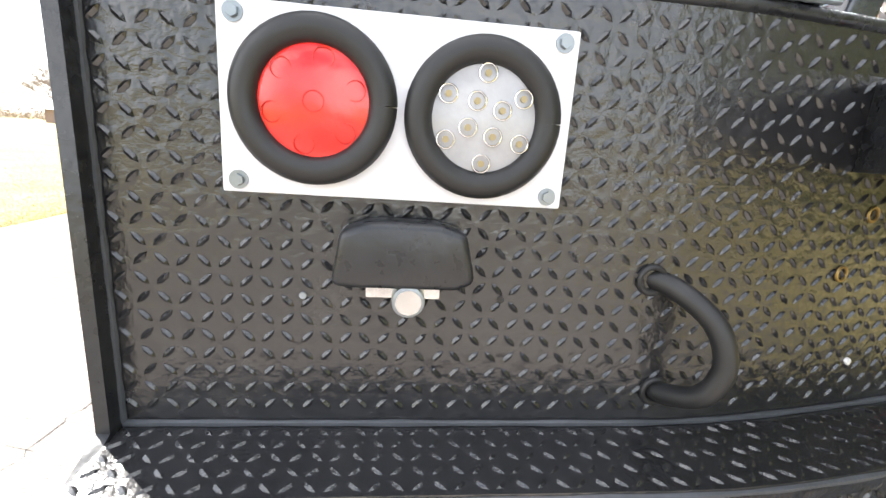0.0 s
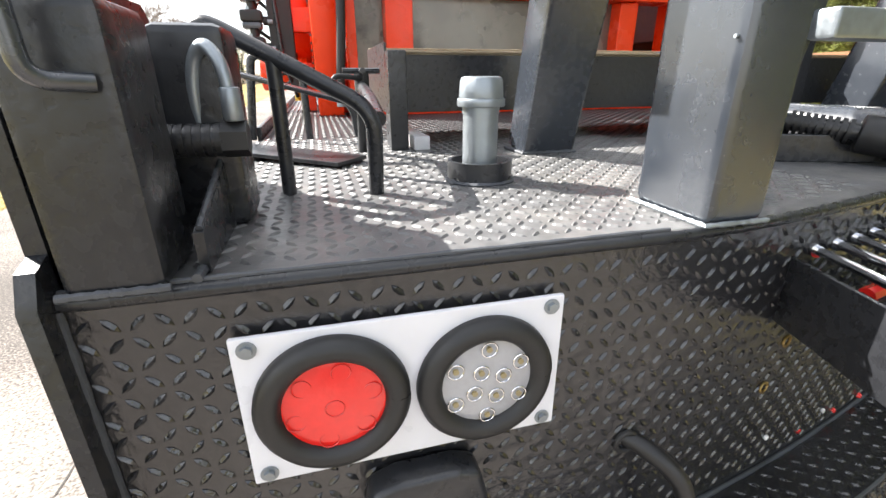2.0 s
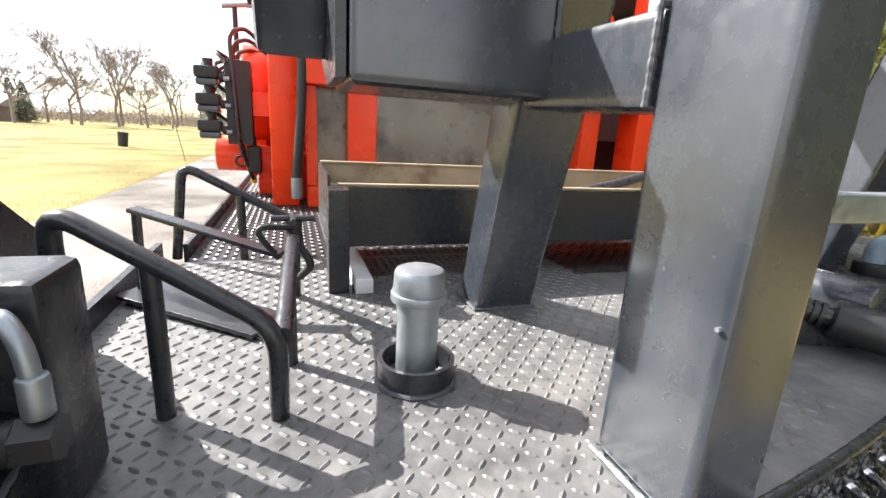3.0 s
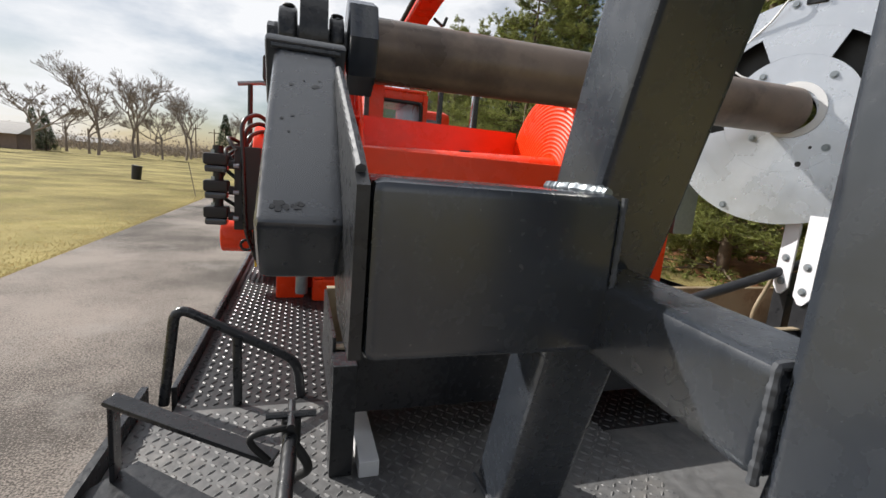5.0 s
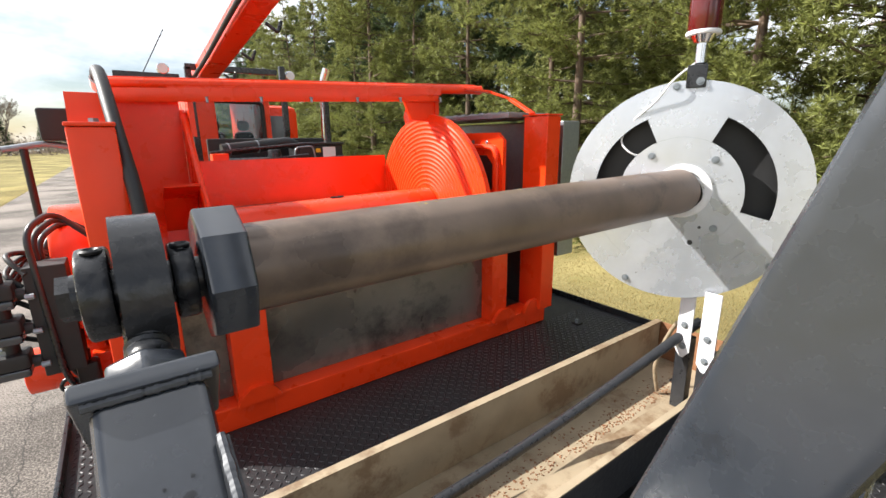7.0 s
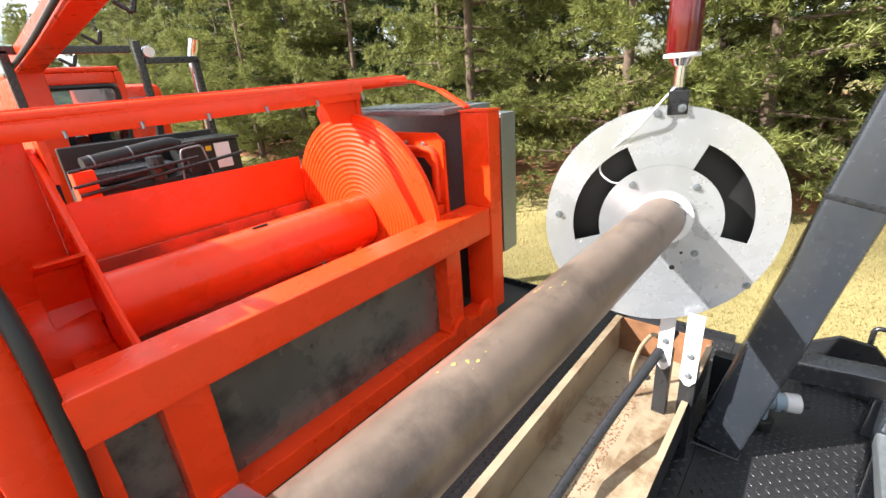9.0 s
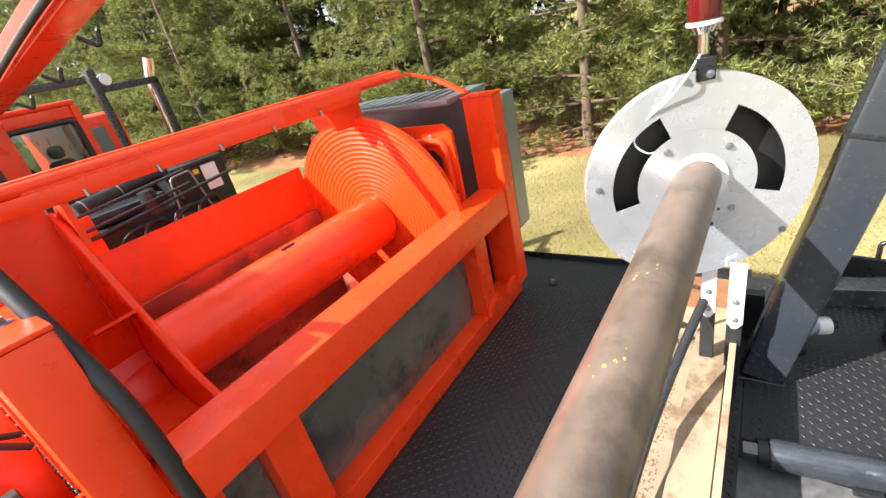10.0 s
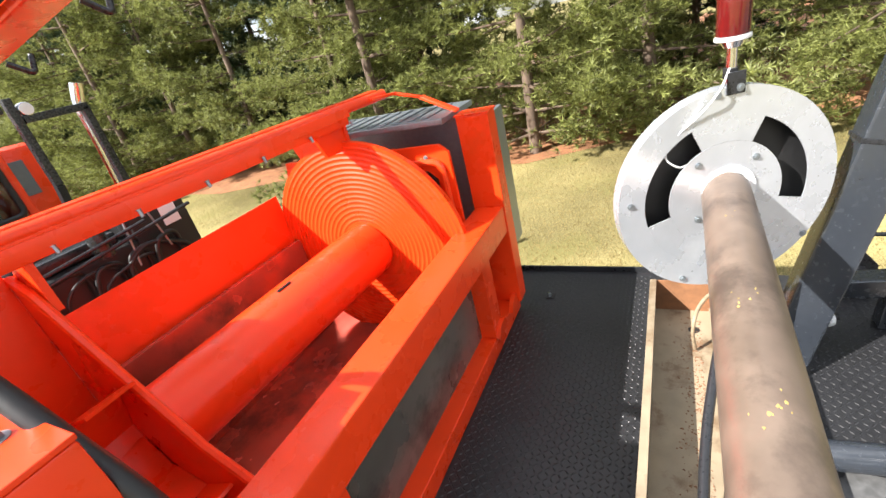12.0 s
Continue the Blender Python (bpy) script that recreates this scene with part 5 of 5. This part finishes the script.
# ---- trees and distance ----
def needle_tuft(verts, faces, rnd, at, out, size):
    """A spray of needle blades round a twig end."""
    for _ in range(16):
        d = (Vector(out) + Vector((rnd.gauss(0, 1.1), rnd.gauss(0, 1.1), rnd.gauss(.2, .9)))).normalized()
        side = d.orthogonal().normalized() * size * .085
        if rnd.random() < .5:
            side = d.cross(side).normalized() * size * .085
        i = len(verts)
        verts += [at - side, at + side, at + d * size * rnd.uniform(.7, 1.3)]
        faces.append((i, i + 1, i + 2))


def pine(seed, height, spread, dense, low, material, label, size):
    rnd = random.Random(seed)
    t = thing("pine_tree", label, "tree", "pines beside the road")
    bm = bmesh.new()
    add_tube(bm, smooth_path([(0, 0, -.1), (rnd.uniform(-.1, .1), rnd.uniform(-.1, .1), height * .4), (rnd.uniform(-.15, .15), 0, height * .97)], 6), lambda q: .11 * (1 - q * .93), 9)
    verts, faces = [], []
    z = low
    while z < height:
        f = 1 - (z - low) / (height - low)
        for _ in range(rnd.randint(3, 5)):
            a = rnd.uniform(0, 6.283)
            l = spread * (f ** .75) * rnd.uniform(.6, 1.15) + .25
            rise = rnd.uniform(-.12, .25)
            tip = Vector((math.cos(a) * l, math.sin(a) * l, z + l * rise))
            mid = Vector((math.cos(a) * l * .5, math.sin(a) * l * .5, z + l * rise * .4 - .04))
            add_tube(bm, [(0, 0, z), mid, tip], lambda q: .024 * (1 - q * .8), 5)
            k = int(l * dense)
            for j in range(k):
                q = rnd.uniform(.25, 1.05)
                p = Vector((0, 0, z)).lerp(mid, q * 2) if q < .5 else mid.lerp(tip, q * 2 - 1)
                w = .32 * l * (1.15 - q)
                p = p + Vector((rnd.gauss(0, w * .5), rnd.gauss(0, w * .5), rnd.gauss(0, .1)))
                needle_tuft(verts, faces, rnd, p, Vector((math.cos(a), math.sin(a), .35)), size * rnd.uniform(.8, 1.25))
        z += rnd.uniform(.28, .46)
    part("trunk", bm, BARK, t, "", 60)
    me = bpy.data.meshes.new("crown")
    me.from_pydata(verts, [], faces)
    me.materials.append(material)
    c = new("crown", me)
    c.parent = t
    return t


rnd = random.Random(11)
kinds = [pine(1, 9.5, 2.2, 56, .2, NEEDLES, "green white pine with bare lower trunk and feathery needles", .1),
         pine(2, 10.5, 2.4, 56, .15, NEEDLES, "dense green pine with feathery needle sprays", .1),
         pine(3, 8.5, 2.0, 52, .35, NEEDLES, "slender green pine with open lower branches", .1),
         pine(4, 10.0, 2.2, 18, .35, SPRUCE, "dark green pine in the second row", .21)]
spots = []
for i in range(17):
    spots.append((8.3 + rnd.uniform(-.9, .7), -9 + 2.55 * i + rnd.uniform(-.6, .6), i % 3))
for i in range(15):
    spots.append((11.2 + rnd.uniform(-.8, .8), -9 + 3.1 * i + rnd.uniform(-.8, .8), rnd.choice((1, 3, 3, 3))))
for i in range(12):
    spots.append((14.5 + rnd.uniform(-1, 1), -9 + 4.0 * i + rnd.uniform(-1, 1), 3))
for i in range(7):
    spots.append((8.5 + rnd.uniform(-1, 2), 35 + 4.5 * i, rnd.choice((0, 1, 3))))
used = set()
for x, y, k in spots:
    m = pose(x, y, GROUND - .02, 0, 0, rnd.uniform(0, 360))
    if k not in used:
        used.add(k)
        kinds[k].matrix_basis = m @ Matrix.Scale(rnd.uniform(.95, 1.1), 4)
    else:
        c = copy_thing(kinds[k], m)
        c.scale = [rnd.uniform(.85, 1.15)] * 3


def bare_tree(seed, height, label):
    rnd = random.Random(seed)
    t = thing("bare_tree", label, "tree", "bare trees across the lawn")
    bm = bmesh.new()

    def grow(p, d, l, r, depth):
        q = p + d * l
        add_tube(bm, [p, p.lerp(q, .5) + Vector((rnd.gauss(0, .04), rnd.gauss(0, .04), 0)) * l, q], lambda k: max(r * (1 - .35 * k), .013), 6 if depth > 3 else 3)
        if depth == 0:
            return
        for _ in range(3 if depth > 1 else 4):
            n = (d + Vector((rnd.gauss(0, .55), rnd.gauss(0, .55), rnd.uniform(-.05, .45)))).normalized()
            grow(p.lerp(q, rnd.uniform(.6, 1)), n, l * rnd.uniform(.55, .82), r * .62, depth - 1)

    grow(Vector((0, 0, -.1)), Vector((0, 0, 1)), height * .27, height * .014, 6)
    part("branch_crown", bm, TWIG, t, "", 60)
    return t


bt = [bare_tree(21, 12, "leafless brown deciduous tree with fine twigs"), bare_tree(22, 10, "leafless spreading deciduous tree")]
for i, (x, y, sc) in enumerate([(-25.5, 70, 1.3), (-28, 74, 1.3), (-22, 72, 1.25), (-19.5, 75, 1.2), (-17.5, 80, 1.2), (-30.5, 66, 1.3), (-24, 80, 1.3), (-33, 80, 1.4), (-38, 60, 1.3), (-44, 66, 1.2), (-20, 95, 1.2), (-27, 100, 1.4), (-15, 110, 1.1), (-52, 75, 1.4)]):
    m = pose(x, y, GROUND, 0, 0, 67 * i) @ Matrix.Scale(sc, 4)
    if i < 2:
        bt[i].matrix_basis = m
    else:
        c = copy_thing(bt[i % 2], m)
        c.scale = [sc] * 3


def spruce(x, y, h, seed):
    rnd = random.Random(seed)
    t = thing("spruce_tree", "dark green conical spruce far down the road", "tree", "spruces down the road", at=(x, y, GROUND))
    bm = bmesh.new()
    add_cyl(bm, (0, 0, 0), (0, 0, h * .95), h * .018, 7, .01)
    part("trunk", bm, BARK, t)
    verts, faces = [], []
    for _ in range(2600):
        f = rnd.random() ** .7
        z, r = h * (.04 + .96 * (1 - f)), h * .24 * f * rnd.uniform(.5, 1.1) + .05
        a = rnd.uniform(0, 6.283)
        p = Vector((r * math.cos(a), r * math.sin(a), z))
        for _ in range(2):
            d = Vector((math.cos(a), math.sin(a), rnd.uniform(-.5, .3))) * h * .045
            s1 = Vector((-math.sin(a), math.cos(a), rnd.uniform(-.4, .4))) * h * .012
            i = len(verts)
            verts += [p - s1, p + s1, p + d]
            faces.append((i, i + 1, i + 2))
    me = bpy.data.meshes.new("crown")
    me.from_pydata(verts, [], faces)
    me.materials.append(SPRUCE)
    new("crown", me).parent = t


for k, (x, y, h) in enumerate([(-16.3, 110, 10), (-11, 128, 7), (-9.5, 135, 6.5), (-31, 70, 5), (-35, 76, 5.5), (-12.5, 140, 8)]):
    spruce(x, y, h, 40 + k)

house = thing("house", "low brown brick house with a grey shingle roof", "house", at=(-54, 140, GROUND))
box_part("wall", (-7, 7, -3.5, 3.5, 0, 1.6), BRICK, house, .02)
bm = bmesh.new()
add_prism(bm, [(-4.2, 1.5), (0, 2.9), (4.2, 1.5)], 15.2, Matrix.Translation((-7.6, 0, 0)) @ YZ)
part("roof", bm, SHINGLE, house)
for x in (-5, -2, 4.5):
    w = box_part("window", (x, x + 1.2, -3.56, -3.5, .6, 1.35), PALE, house, .01)
    box_part("pane", (x + .1, x + 1.1, -3.58, -3.561, .68, 1.28), GLASS, w, .005)
box_part("door", (1.5, 2.4, -3.56, -3.5, 0, 1.45), WHITE, house, .01)
house2 = thing("house", "low pale house with a brown roof behind the trees", "house", at=(-42, 74, GROUND))
box_part("wall", (-8, 8, -4, 4, 0, 1.9), BRICK, house2, .02)
bm = bmesh.new()
add_prism(bm, [(-4.6, 1.8), (0, 3.4), (4.6, 1.8)], 17, Matrix.Translation((-8.5, 0, 0)) @ YZ)
part("roof", bm, SHINGLE, house2)
box_part("window", (-3, -1.5, -4.06, -4, .7, 1.5), GLASS, house2, .01)

bin_ = thing("lawn_bin", "dark grey tilted bin standing on the lawn", "bin", at=(-7.9, 25.3, GROUND))
bm = bmesh.new()
add_cyl(bm, (0, 0, 0), (.06, 0, .62), .2, 20, .22)
part("body", bm, RUBBER, bin_)
bm = bmesh.new()
add_cyl(bm, (.06, 0, .62), (.065, 0, .66), .235, 20)
part("lid", bm, BLACK, bin_)
stake = thing("marker_stake", "thin dark leaning marker stake at the road edge", "stake", at=(-3.82, 17.7, GROUND))
cyl_part("stake", (0, 0, -.05), (-.22, 0, 1.15), .014, TWIG, stake, 8)
for i, (x, y, h) in enumerate([(-22.1, 110, 7.2), (-18.5, 110, 6.6)]):
    p = thing("utility_pole", "thin brown wooden utility pole with cross arm", "pole", "utility poles", at=(x, y, GROUND))
    cyl_part("pole", (0, 0, 0), (0, 0, h), .14, BARK, p, 8, .1)
    box_part("cross_arm", (-1.1, 1.1, -.06, .06, h - .9, h - .75), BARK, p, .01)
car = thing("parked_car", "small pale parked car far down the road", "car", at=(-13, 118, GROUND))
box_part("body", (-2, 2, -.85, .85, .25, .85), PALE, car, .12)
box_part("cabin", (-1.1, 1.2, -.75, .75, .8501, 1.4), GLASS, car, .15)
for x in (-1.3, 1.3):
    for y in (-.87, .75):
        cyl_part("wheel", (x, y, .3), (x, y + .12, .3), .3, RUBBER, car, 14)

verts, faces = [], []
rnd = random.Random(77)
for _ in range(60000):
    d = rnd.random()
    x, y = (-90 + 87 * rnd.random(), 95 + 130 * d) if rnd.random() < .7 else (-130 + 60 * rnd.random(), 40 + 60 * d)
    h = rnd.uniform(.6, 2.6) * (1.0 if rnd.random() < .8 else 1.8)
    z = GROUND + rnd.random() * h
    a, r = rnd.uniform(0, 6.28), rnd.uniform(.15, .42)
    i = len(verts)
    verts += [(x, y, z), (x + r * math.cos(a), y + r * math.sin(a), z + rnd.uniform(-.2, .5)), (x + rnd.uniform(-.2, .2), y, z + r)]
    faces.append((i, i + 1, i + 2))
me = bpy.data.meshes.new("far_brush")
me.from_pydata(verts, [], faces)
me.materials.append(HEDGE)
tagged(new("far_brush", me), "brown leafless brush and hedgerow along the horizon", "brush", kind="stuff")
